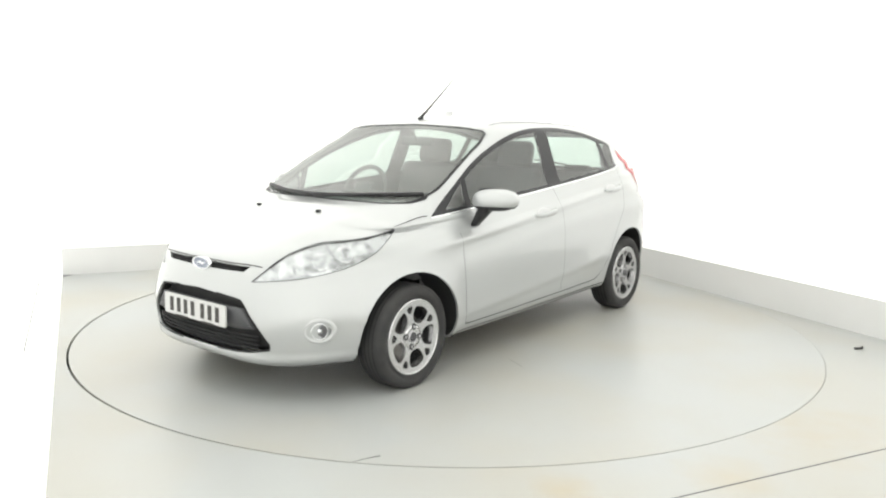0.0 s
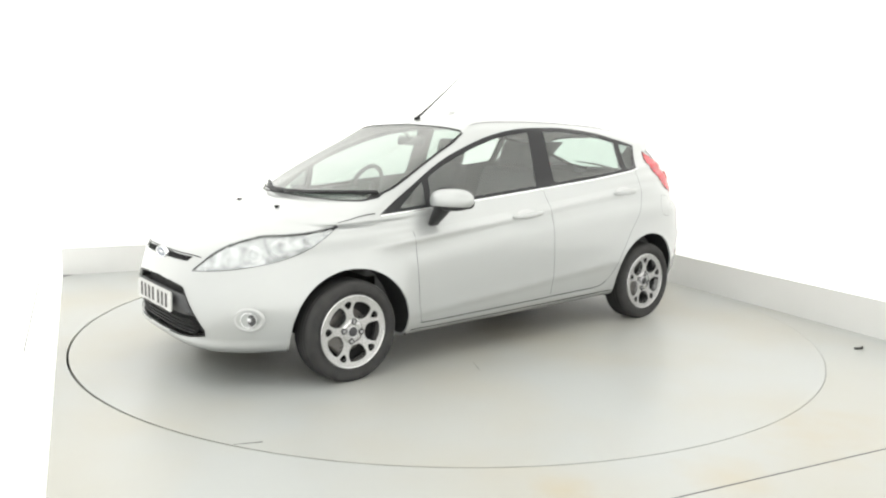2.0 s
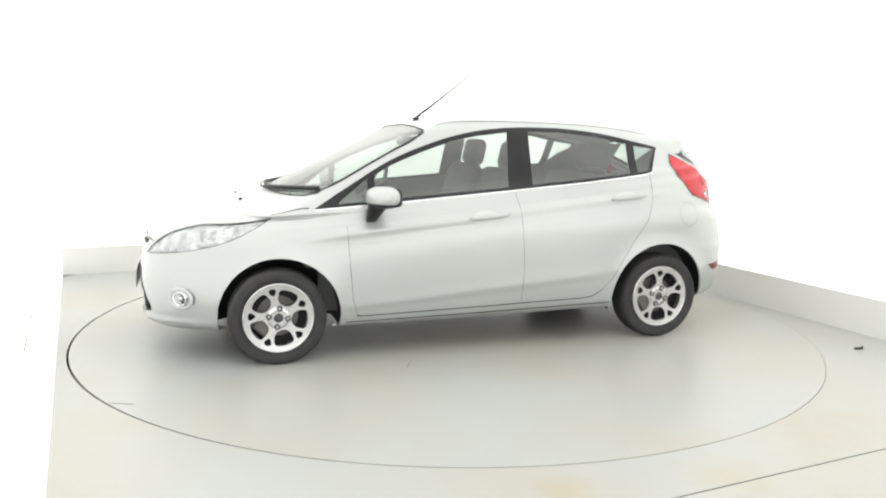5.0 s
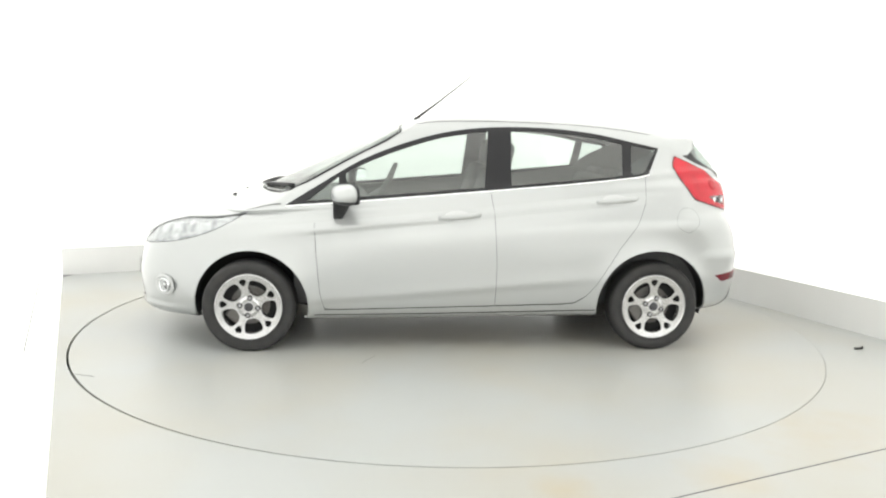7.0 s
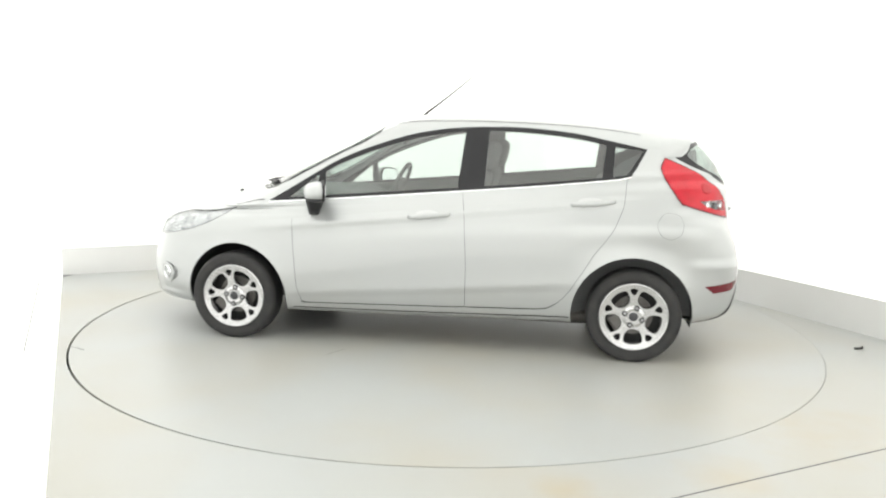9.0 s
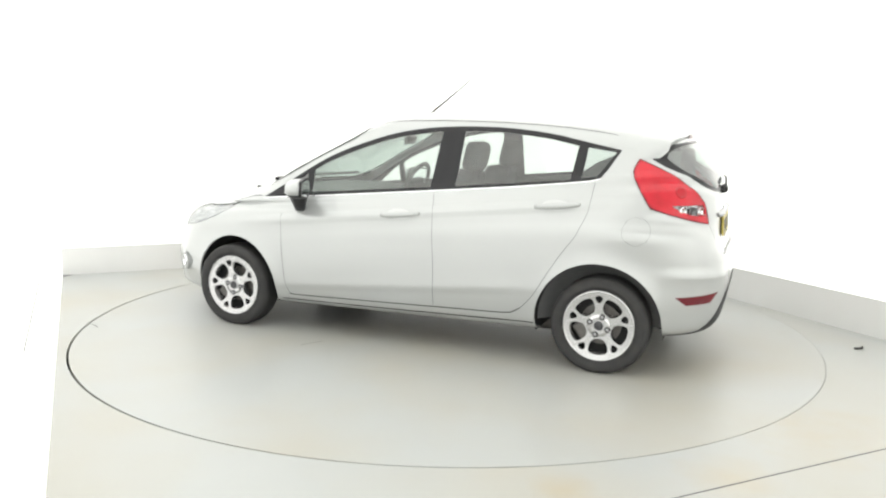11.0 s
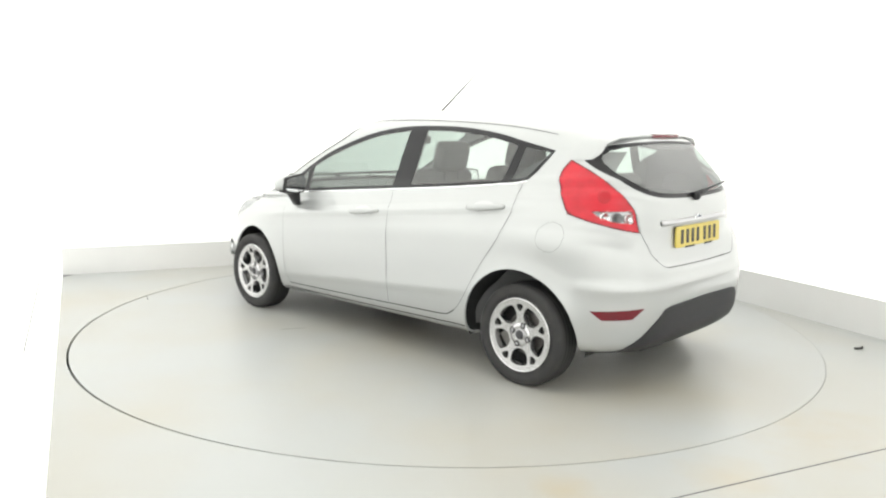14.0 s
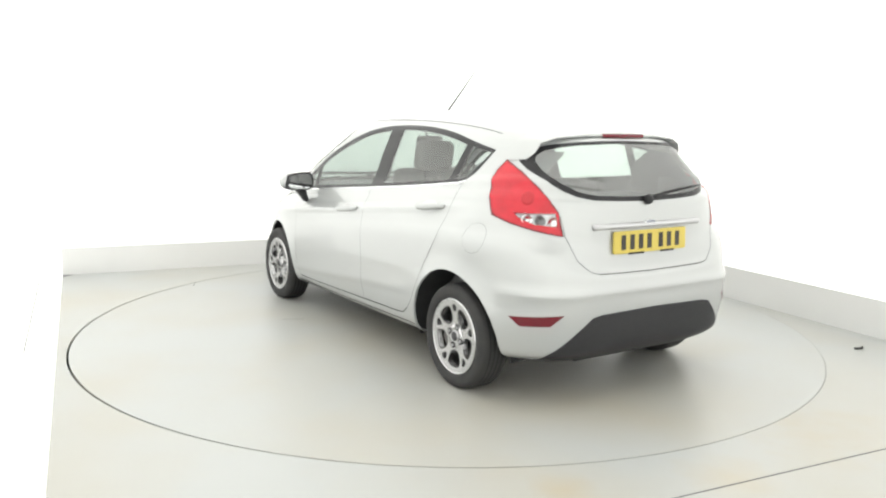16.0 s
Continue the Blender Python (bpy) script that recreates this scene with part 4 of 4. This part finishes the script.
def plate(name, view, z, color, label, size, off):
    w, h = size
    p, n = on_skin(view, 0, z, 0)
    d = view.d
    tilt = Vector((n.x, 0, n.z)).normalized()
    up = Vector((0, 1, 0)).cross(tilt) * (1 if d.x < 0 else -1)
    if up.z < 0:
        up = -up
    m = Matrix.Translation(p + tilt * (off + .004)) @ Matrix(((0, up.x, tilt.x, 0), (d.x, up.y, tilt.y, 0), (0, up.z, tilt.z, 0), (0, 0, 0, 1)))
    bm = bmesh.new()
    r = .012
    pts = []
    for cx, cy, a0 in ((w / 2 - r, h / 2 - r, 0), (-w / 2 + r, h / 2 - r, 90), (-w / 2 + r, -h / 2 + r, 180), (w / 2 - r, -h / 2 + r, 270)):
        pts += [(cx + r * math.cos(radians(a0 + k * 30)), cy + r * math.sin(radians(a0 + k * 30))) for k in range(4)]
    prism(bm, pts, -.006, .003, m)
    pm = noisy(mat(name + "_face", color, .35), 9, .25, tuple(c * .8 for c in color))
    pl = part(name, bm, pm, CAR, label)
    bw, bh, gap = .050, .075, .011
    xs = [-.219 + i * (bw + gap) for i in range(4)] + [-.219 + 4 * (bw + gap) + .022 + i * (bw + gap) for i in range(3)]
    for x in xs:
        bm = bmesh.new()
        x += .009
        prism(bm, [(x, -bh / 2), (x + bw * .64, -bh / 2), (x + bw * .64, bh / 2), (x, bh / 2)], .0032, .0042, m)
        part("dark_bar", bm, INK, pl)
    for x0, x1 in ((-.16, -.05), (.07, .17)):
        bm = bmesh.new()
        prism(bm, [(x0, -h / 2 - .006), (x1, -h / 2 - .006), (x1, -h / 2 + .004), (x0, -h / 2 + .004)], .003, .005, m)
        part("dark_strip", bm, INK, pl)


# ---- car: spoiler, wipers, aerial ----
def fittings():
    bm = bmesh.new()
    keys = (0, .4, .65, .8, .92, 1)
    lip = [(0, -1.612, 1.332), (.25, -1.603, 1.332), (.42, -1.575, 1.321), (.50, -1.548, 1.294), (.54, -1.54, 1.252), (.565, -1.50, 1.222)]
    root = [(0, -1.40, 1.385), (.25, -1.40, 1.38), (.42, -1.395, 1.36), (.50, -1.385, 1.335), (.57, -1.37, 1.29), (.61, -1.385, 1.212)]
    at = lambda table, k, c: float(np.interp(k, keys, [r[c] for r in table]))
    rows = []
    n = 41
    for i in range(n):
        u = -1 + 2 * i / (n - 1)
        k, s = abs(u), 1 if u >= 0 else -1
        a = Vector((at(root, k, 1), at(root, k, 0), at(root, k, 2)))
        b = Vector((at(lip, k, 1), at(lip, k, 0), at(lip, k, 2)))
        near, nn, _, _ = SKIN_TREE.find_nearest(b)
        b = b.lerp(near, max(0, (k - .8) / .2) * .97)
        top = b + Vector((.006, 0, .024 * (1 - k)))
        row = []
        for v in (0, .15, .3, .45, .6, .75, .88):
            q = a.lerp(top, v)
            near, nn, _, _ = SKIN_TREE.find_nearest(q)
            if nn.dot(Vector((-.2, .3, 1))) < 0:
                nn = -nn
            row.append(near + nn * max((q - near).dot(nn) * min(1, v * 1.6), .001 + .012 * v * v * (1 - k ** 4)))
        row += [top, b + Vector((-.003, 0, .010 * (1 - .7 * k))), b]
        near, nn, _, _ = SKIN_TREE.find_nearest(b + Vector((.03, -.01, 0)))
        row.append(near)
        rows.append([bm.verts.new((p.x, p.y * s, p.z)) for p in row])
    for a, b in zip(rows, rows[1:]):
        for j in range(len(a) - 1):
            bm.faces.new((a[j], b[j], b[j + 1], a[j + 1]))
    bmesh.ops.recalc_face_normals(bm, faces=bm.faces[:])
    part("roof_spoiler", bm, PAINT, CAR, smooth=True)
    # front wipers lie along the foot of the glass
    for y0, y1 in ((.10, -.60), (.0, .64)):
        bm = bmesh.new()
        pts = []
        for i in range(13):
            y = y0 + (y1 - y0) * i / 12
            p, nn = on_skin(FRONT, abs(y), .962 + (.026 if y > 0 else .012) * (abs(y) / .6) ** 1.4, .014)
            pts.append((p.x, y, p.z))
        tube(bm, pts, .0115, 8)
        w = part("windscreen_wiper", bm, BLACK, CAR, "black windscreen wiper", smooth=True)
        bm = bmesh.new()
        q = [(p[0] + .03, p[1], p[2] + .004 - .012 * abs(1 - i / 6)) for i, p in enumerate(pts[1:10])]
        tube(bm, q, .006, 8, .6)
        part("wiper_arm", bm, BLACK, w, smooth=True)
    bm = bmesh.new()
    pts = []
    for i in range(10):
        y = .0 - .40 * i / 9
        p, nn = on_skin(REAR, abs(y), 1.030 + .048 * (i / 9) ** .8, .022)
        pts.append((p.x, y, p.z))
    tube(bm, pts, .009, 8, .6)
    rw = part("rear_wiper", bm, BLACK, CAR, "black rear window wiper", smooth=True)
    bm = bmesh.new()
    p, nn = on_skin(REAR, 0.01, 1.022, .012)
    bmesh.ops.create_uvsphere(bm, u_segments=14, v_segments=8, radius=.026, matrix=Matrix.Translation(p))
    part("wiper_pivot", bm, BLACK, rw, smooth=True)
    # washer jets
    for y in (.25, -.25):
        p, nn = on_skin(TOP, 1.415, abs(y), .004)
        bm = bmesh.new()
        rounded_block(bm, (.022, .026, .014), Matrix.Translation((p.x, y, p.z)), .004, 2)
        part("washer_jet", bm, BLACK, CAR)
    # aerial
    bm = bmesh.new()
    p, nn = on_skin(TOP, .215, .05, 0)
    rounded_block(bm, (.045, .028, .020), Matrix.Translation((p.x, -.05, p.z + .006)), .010, 3)
    a = part("aerial_base", bm, BLACK, CAR, "black roof aerial base", smooth=True)
    bm = bmesh.new()
    tube(bm, [(p.x, -.05, p.z + .010), (.09, -.05, 1.517), (-.06, -.05, 1.634), (-.225, -.05, 1.770)], .0085, 8, .22)
    part("aerial_rod", bm, BLACK, a, "thin black aerial rod", smooth=True)


# ---- car: wheels ----
def tyre_profile():
    return [(.200, .058), (.206, .074), (.222, .084), (.244, .0865), (.262, .083), (.272, .075), (.2785, .060), (.280, .032), (.2805, 0), (.280, -.032), (.2785, -.060), (.272, -.075), (.262, -.083),
            (.244, -.0865), (.222, -.084), (.206, -.074), (.200, -.058)]


def wheel_parts():
    """One wheel about the origin; its outer face looks to +y."""
    bm = bmesh.new()
    lathe(bm, [(.204, .070), (.203, .080), (.196, .083), (.191, .078), (.186, .055), (.180, .0), (.186, -.07), (.203, -.08)], 56)
    w = part("wheel", bm, ALLOY, CAR, "five-spoke silver alloy wheel", smooth=True)
    bm = bmesh.new()
    lathe(bm, tyre_profile(), 64)
    t = part("tyre", bm, RUBBER, w, "black rubber tyre", smooth=True)
    # grooves round the tread and fine ribs on the side wall
    bm = bmesh.new()
    for y in (-.040, -.013, .013, .040):
        lathe(bm, [(.2806, y - .004), (.2812, y), (.2806, y + .004)], 64)
    part("tread_groove", bm, DARK, t)
    bm = bmesh.new()
    lathe(bm, [(.2115, .0785), (.213, .0815), (.2155, .0825)], 64)
    lathe(bm, [(.254, .0855), (.256, .0868), (.258, .0848)], 64)
    part("side_wall_rib", bm, RUBBER, t, smooth=True)
    # face: plate with five large and five small openings
    bm = bmesh.new()
    loops = [[(.192 * math.cos(2 * math.pi * i / 70), .192 * math.sin(2 * math.pi * i / 70)) for i in range(70)]]
    for k in range(5):
        a0 = 2 * math.pi * k / 5 + radians(18)
        big = smooth_loop([(.080, -.026), (.100, -.045), (.134, -.055), (.157, -.046), (.167, 0), (.157, .046), (.134, .055), (.100, .045), (.080, .026), (.075, 0)], 3)
        loops.append([(x * math.cos(a0) - y * math.sin(a0), x * math.sin(a0) + y * math.cos(a0)) for x, y in big])
        a1 = a0 + math.pi / 5
        small = smooth_loop([(.130, 0), (.142, -.014), (.162, -.021), (.173, 0), (.162, .021), (.142, .014)], 3)
        loops.append([(x * math.cos(a1) - y * math.sin(a1), x * math.sin(a1) + y * math.cos(a1)) for x, y in small])
    loops.append([(.064 * math.cos(2 * math.pi * i / 40), .064 * math.sin(2 * math.pi * i / 40)) for i in range(40)])
    edges = []

    def dome(r):
        return .064 + .015 * (r / .192) ** 2
    for lp in loops:
        vs = [bm.verts.new((x, dome(math.hypot(x, y)), y)) for x, y in lp]
        edges += [bm.edges.new((vs[i], vs[(i + 1) % len(vs)])) for i in range(len(vs))]
    bmesh.ops.triangle_fill(bm, use_beauty=True, use_dissolve=False, edges=edges)
    bm.normal_update()
    for f in bm.faces:
        if f.normal.y < 0:
            f.normal_flip()
    rim_edges = [e for e in bm.edges if len(e.link_faces) == 1]
    r = bmesh.ops.extrude_edge_only(bm, edges=rim_edges)
    centres = [Vector((q * math.cos(a), q * math.sin(a))) for k in range(5) for q, a in ((.120, 2 * math.pi * k / 5 + radians(18)), (.152, 2 * math.pi * k / 5 + radians(54)))]
    for v in r["geom"]:
        if isinstance(v, bmesh.types.BMVert):
            d = math.hypot(v.co.x, v.co.z)
            v.co.y -= .030
            if .07 < d < .185:
                c = min(centres, key=lambda q: (q - v.co.xz).length)
                v.co.x, v.co.z = c + (v.co.xz - c) * .84
    bmesh.ops.recalc_face_normals(bm, faces=bm.faces[:])
    part("rim", bm, ALLOY, w, "silver alloy spokes with round openings")
    bm = bmesh.new()
    lathe(bm, [(.024, .0655), (.045, .0668), (.064, .0680), (.0645, .060)], 40)
    part("hub", bm, ALLOY, w, smooth=True)
    # hub: raised ring, cap and nuts
    bm = bmesh.new()
    lathe(bm, [(.0005, .078), (.020, .0775), (.025, .074), (.027, .064)], 28)
    part("centre_cap", bm, CAP, w, "dark wheel centre cap", smooth=True)
    bm = bmesh.new()
    lathe(bm, [(.026, .066), (.0275, .0735), (.0295, .0735), (.031, .066)], 28)
    part("cap_ring", bm, SATIN, w, smooth=True)
    for k in range(4):
        a = math.pi / 4 + k * math.pi / 2 + .2
        x, z = .054 * math.cos(a), .054 * math.sin(a)
        bm = bmesh.new()
        lathe(bm, [(.0005, .073), (.0085, .072), (.0105, .0665)], 6, Matrix.Translation((x, 0, z)))
        nut = part("wheel_nut", bm, NUT, w)
        # raised dark ring stands in for the shade of a recess round the nut
        bm = bmesh.new()
        lathe(bm, [(.0085, .0692), (.0165, .0692), (.0168, .0662)], 18, Matrix.Translation((x, .001, z)))
        part("nut_shade", bm, LAMP_DARK, nut, "dark ring painted as shade round the nut")
    bm = bmesh.new()
    lathe(bm, [(.03, .012), (.118, .012), (.118, .0), (.03, 0)], 40)
    part("brake_disc", bm, STEEL, w, "bare steel brake disc", smooth=False)
    bm = bmesh.new()
    lathe(bm, [(.0005, -.01), (.178, -.012), (.185, -.08), (.0005, -.082)], 40)
    part("wheel_back", bm, DARK_PLASTIC, w)
    bm = bmesh.new()
    rounded_block(bm, (.07, .05, .11), Matrix.Translation((.105, .022, .02)), .012, 2)
    part("brake_caliper", bm, STEEL, w)
    return w


def wheels():
    first = wheel_parts()
    y = .722
    first.matrix_basis = pose(1.251, y, .2745, 0, 48, 0)
    copy_thing(first, pose(-1.2465, y, .277, 0, 37, 0))
    copy_thing(first, pose(1.251, -y, .2745, 0, 25, 180))
    copy_thing(first, pose(-1.2465, -y, .277, 0, 5, 180))
    for x, z, r in ((1.240, .272, .352), (-1.232, .280, .362)):
        for s in (1, -1):
            bm = bmesh.new()
            rows = []
            for i in range(33):
                a = radians(-12) + radians(204) * i / 32
                px, pz = x + r * math.cos(a), z + r * math.sin(a)
                yo = on_skin(SIDE, px, max(pz, .24), 0)[0].y - .014
                rows.append([bm.verts.new((px, yy * s, pz)) for yy in (yo, .68, .58, .46)])
            for a, b in zip(rows, rows[1:]):
                for j in range(3):
                    bm.faces.new((a[j], a[j + 1], b[j + 1], b[j]))
            mid = bm.verts.new((x, .46 * s, z))
            for a, b in zip(rows, rows[1:]):
                bm.faces.new((a[3], mid, b[3]))
            part("wheel_arch_liner", bm, DARK_PLASTIC, CAR, "black wheel arch liner", smooth=True)


# ---- car: inside and underside ----
def sheet(bm, pts):
    rows = [[bm.verts.new(p) for p in r] for r in pts]
    for a, b in zip(rows, rows[1:]):
        for j in range(len(a) - 1):
            bm.faces.new((a[j], a[j + 1], b[j + 1], b[j]))
    return bm


def seat(x, y, w, name, label, back_h=.60, cushion=.50, head=True, lean=-18):
    s = part(name, rounded_block(bmesh.new(), (cushion, w, .15), pose(x, y, .475, 0, -6, 0), .05, 4), FABRIC, CAR, label, smooth=True)
    bm = rounded_block(bmesh.new(), (.13, w, back_h), pose(x - cushion * .5 - .06, y, .53 + back_h / 2 * .95, 0, lean, 0), .055, 4)
    part("backrest", bm, FABRIC, s, smooth=True)
    return s


def headrest(parent, x, y, z, w=.26):
    h = part("headrest", rounded_block(bmesh.new(), (.10, w, .19), pose(x, y, z, 0, -12, 0), .045, 4), FABRIC, parent, smooth=True)
    bm = bmesh.new()
    for o in (-.06, .06):
        tube(bm, [(x + .01, y + o, z - .16), (x, y + o, z - .05)], .006, 6)
    part("headrest_post", bm, CHROME, parent)
    return h


def interior():
    for y in (.36, -.36):
        s = seat(.12, y, .48, "front_seat", "dark grey fabric front seat")
        headrest(s, -.335, y, 1.185, .27)
    b = seat(-.72, 0, 1.18, "rear_seat", "dark grey fabric rear bench", .54)
    for y in (.40, 0, -.40):
        headrest(b, -1.15, y, .995, .25)
    # dashboard
    bm = bmesh.new()
    sec = [(.50, .55), (.52, .80), (.60, .885), (.72, .915), (.95, .93), (1.12, .935), (1.12, .55)]
    rows = []
    for i in range(15):
        y = .64 * (-1 + 2 * i / 14)
        hump = .03 * math.exp(-((y + .36) / .16) ** 2)
        rows.append([bm.verts.new((x - .05 * (y / .64) ** 2 * (1 if x > .7 else 0), y, z + (hump if .55 < x < .8 else 0) - (.02 * (abs(y) / .64) ** 4))) for x, z in sec])
    for a, c in zip(rows, rows[1:]):
        for j in range(len(sec) - 1):
            bm.faces.new((a[j], c[j], c[j + 1], a[j + 1]))
    bm.faces.new(rows[0])
    bm.faces.new(rows[-1][::-1])
    part("dashboard", bm, TRIM, CAR, "dark grey moulded dashboard", smooth=True)
    # steering wheel, on the right-hand side
    bm = bmesh.new()
    m = pose(.43, -.37, .915, 0, 66, 0)
    n = 36
    tube(bm, [m @ Vector((.185 * math.cos(2 * math.pi * i / n), .185 * math.sin(2 * math.pi * i / n), 0)) for i in range(n + 1)], .016, 8)
    st = part("steering_wheel", bm, TRIM, CAR, "dark grey steering wheel", smooth=True)
    bm = bmesh.new()
    rounded_block(bm, (.14, .16, .05), m, .02, 3)
    for a in (0, 180, 270):
        q = m @ pose(0, 0, 0, 0, 0, a + 90)
        rounded_block(bm, (.13, .035, .018), q @ Matrix.Translation((.115, 0, 0)), .006, 2)
    part("steering_hub", bm, TRIM, st, smooth=True)
    bm = bmesh.new()
    tube(bm, [m @ Vector((0, 0, -.02)), (.70, -.36, .74)], .035, 10)
    part("steering_column", bm, TRIM, st)
    # trim inside the rear pillars
    for s in (1, -1):
        bm = bmesh.new()
        pts = []
        for i in range(9):
            z = .96 + .295 * i / 8
            x0 = float(np.interp(z, (1.10, 1.17, 1.255), (-1.06, -1.13, -1.315)))
            pts.append([(x, (on_skin(SIDE, x, min(z, 1.30), 0)[0].y - .055) * s, z) for x in [x0 + (-1.60 - x0) * j / 8 for j in range(9)]])
        sheet(bm, pts)
        part("pillar_trim", bm, TRIM, CAR, "dark grey inner pillar trim", smooth=True)
    # inside mirror
    bm = bmesh.new()
    rounded_block(bm, (.03, .24, .06), pose(.30, .0, 1.27, 0, -15, 10), .014, 3)
    im = part("inside_mirror", bm, TRIM, CAR, "dark inside mirror", smooth=True)
    bm = bmesh.new()
    tube(bm, [(.31, 0, 1.28), (.36, 0, 1.335)], .009, 8)
    part("mirror_stalk", bm, TRIM, im)
    # door cards, side trims, headliner, floor
    belt = lambda x: .88 + (1.02 - x) * .21 / 2.2
    for s in (1, -1):
        bm = bmesh.new()
        pts = []
        for i in range(29):
            x = 1.0 - 2.6 * i / 28
            row = []
            for j in range(9):
                z = .26 + (belt(x) - .012 - .26) * j / 8
                y = on_skin(SIDE, x, z, 0)[0].y - (.075 if j < 7 else .05 if j < 8 else .016)
                if abs(x) > 1.25 or z < .62:
                    y = min(y, .62 if abs(x) > .88 else y)
                row.append((x, y * s, z))
            pts.append(row)
        sheet(bm, pts)
        part("door_card", bm, TRIM, CAR, "dark grey inner door trim", smooth=True)
    bm = bmesh.new()
    pts = []
    for i in range(19):
        x = .24 - 1.75 * i / 18
        pts.append([(x, y, on_skin(TOP, x, min(abs(y), .5), 0)[0].z - .03 - (.03 * (abs(y) / .52) ** 3)) for y in [-.54 + 1.08 * j / 14 for j in range(15)]])
    sheet(bm, pts)
    part("headliner", bm, HEADLINER, CAR, "pale grey roof lining", smooth=True)
    bm = bmesh.new()
    prism(bm, [(1.55, -.44), (1.55, .44), (.90, .44), (.88, .74), (-.86, .74), (-.9, .44), (-1.6, .44), (-1.75, .40), (-1.75, -.40), (-1.6, -.44), (-.9, -.44), (-.86, -.74), (.88, -.74), (.90, -.44)], .215, .26)
    part("floor_pan", bm, DARK_PLASTIC, CAR, "dark underside floor pan")
    bm = bmesh.new()
    rounded_block(bm, (.40, .9, .05), Matrix.Translation((-1.42, 0, .985)), .012, 2)
    part("parcel_shelf", bm, TRIM, CAR, "dark grey parcel shelf", smooth=True)
    bm = bmesh.new()
    pts = [[(on_skin(REAR, abs(y), z, 0)[0].x + .06, y, z) for y in [-.46 + .92 * j / 10 for j in range(11)]] for z in (.45, .6, .75, .9, 1.0)]
    sheet(bm, pts)
    part("tailgate_lining", bm, TRIM, CAR, smooth=True)
    bm = bmesh.new()
    rounded_block(bm, (.5, .30, .12), Matrix.Translation((-.80, .30, .185)), .04, 3)
    part("silencer", bm, STEEL, CAR, "dull steel exhaust silencer under the floor", smooth=True)
    bm = bmesh.new()
    tube(bm, [(-1.2445, -.62, .26), (-1.2445, .62, .26)], .045, 10)
    part("rear_axle", bm, DARK_PLASTIC, CAR)
    bm = bmesh.new()
    sheet(bm, [[(1.88, y, z) for y in (-.42, 0, .42)] for z in (.25, .45, .68)])
    part("radiator", bm, DARK_PLASTIC, CAR)


car_skin()
lamps()
grilles()
fittings()
wheels()
interior()


# ---- motion ----
TURN = [(0, 52.02), (.5, 49.15), (1, 45.95), (1.5, 42.5), (2, 39.02), (2.5, 35.53), (3, 32.1), (3.5, 28.67), (4, 25.18), (5.2, 17.05), (6.5, 8.25), (7, 4.91),
        (7.5, 1.52), (8, -1.88), (8.5, -5.32), (9, -8.72), (10.2, -16.75), (11.5, -25.53), (12, -28.89), (12.5, -32.27), (13, -35.66), (13.5, -39.1), (14, -42.56),
        (14.5, -46.04), (15, -49.5), (15.5, -52.98), (16, -56.5)]


def motions():
    off = Matrix.Translation((-CAR_OFF[0], -CAR_OFF[1], 0))
    walk(CAR, [(t, pose(0, 0, 0, 0, 0, a + 180) @ off) for t, a in TURN])
    walk(TABLE, [(t, pose(0, 0, 0, 0, 0, a)) for t, a in TURN])


motions()
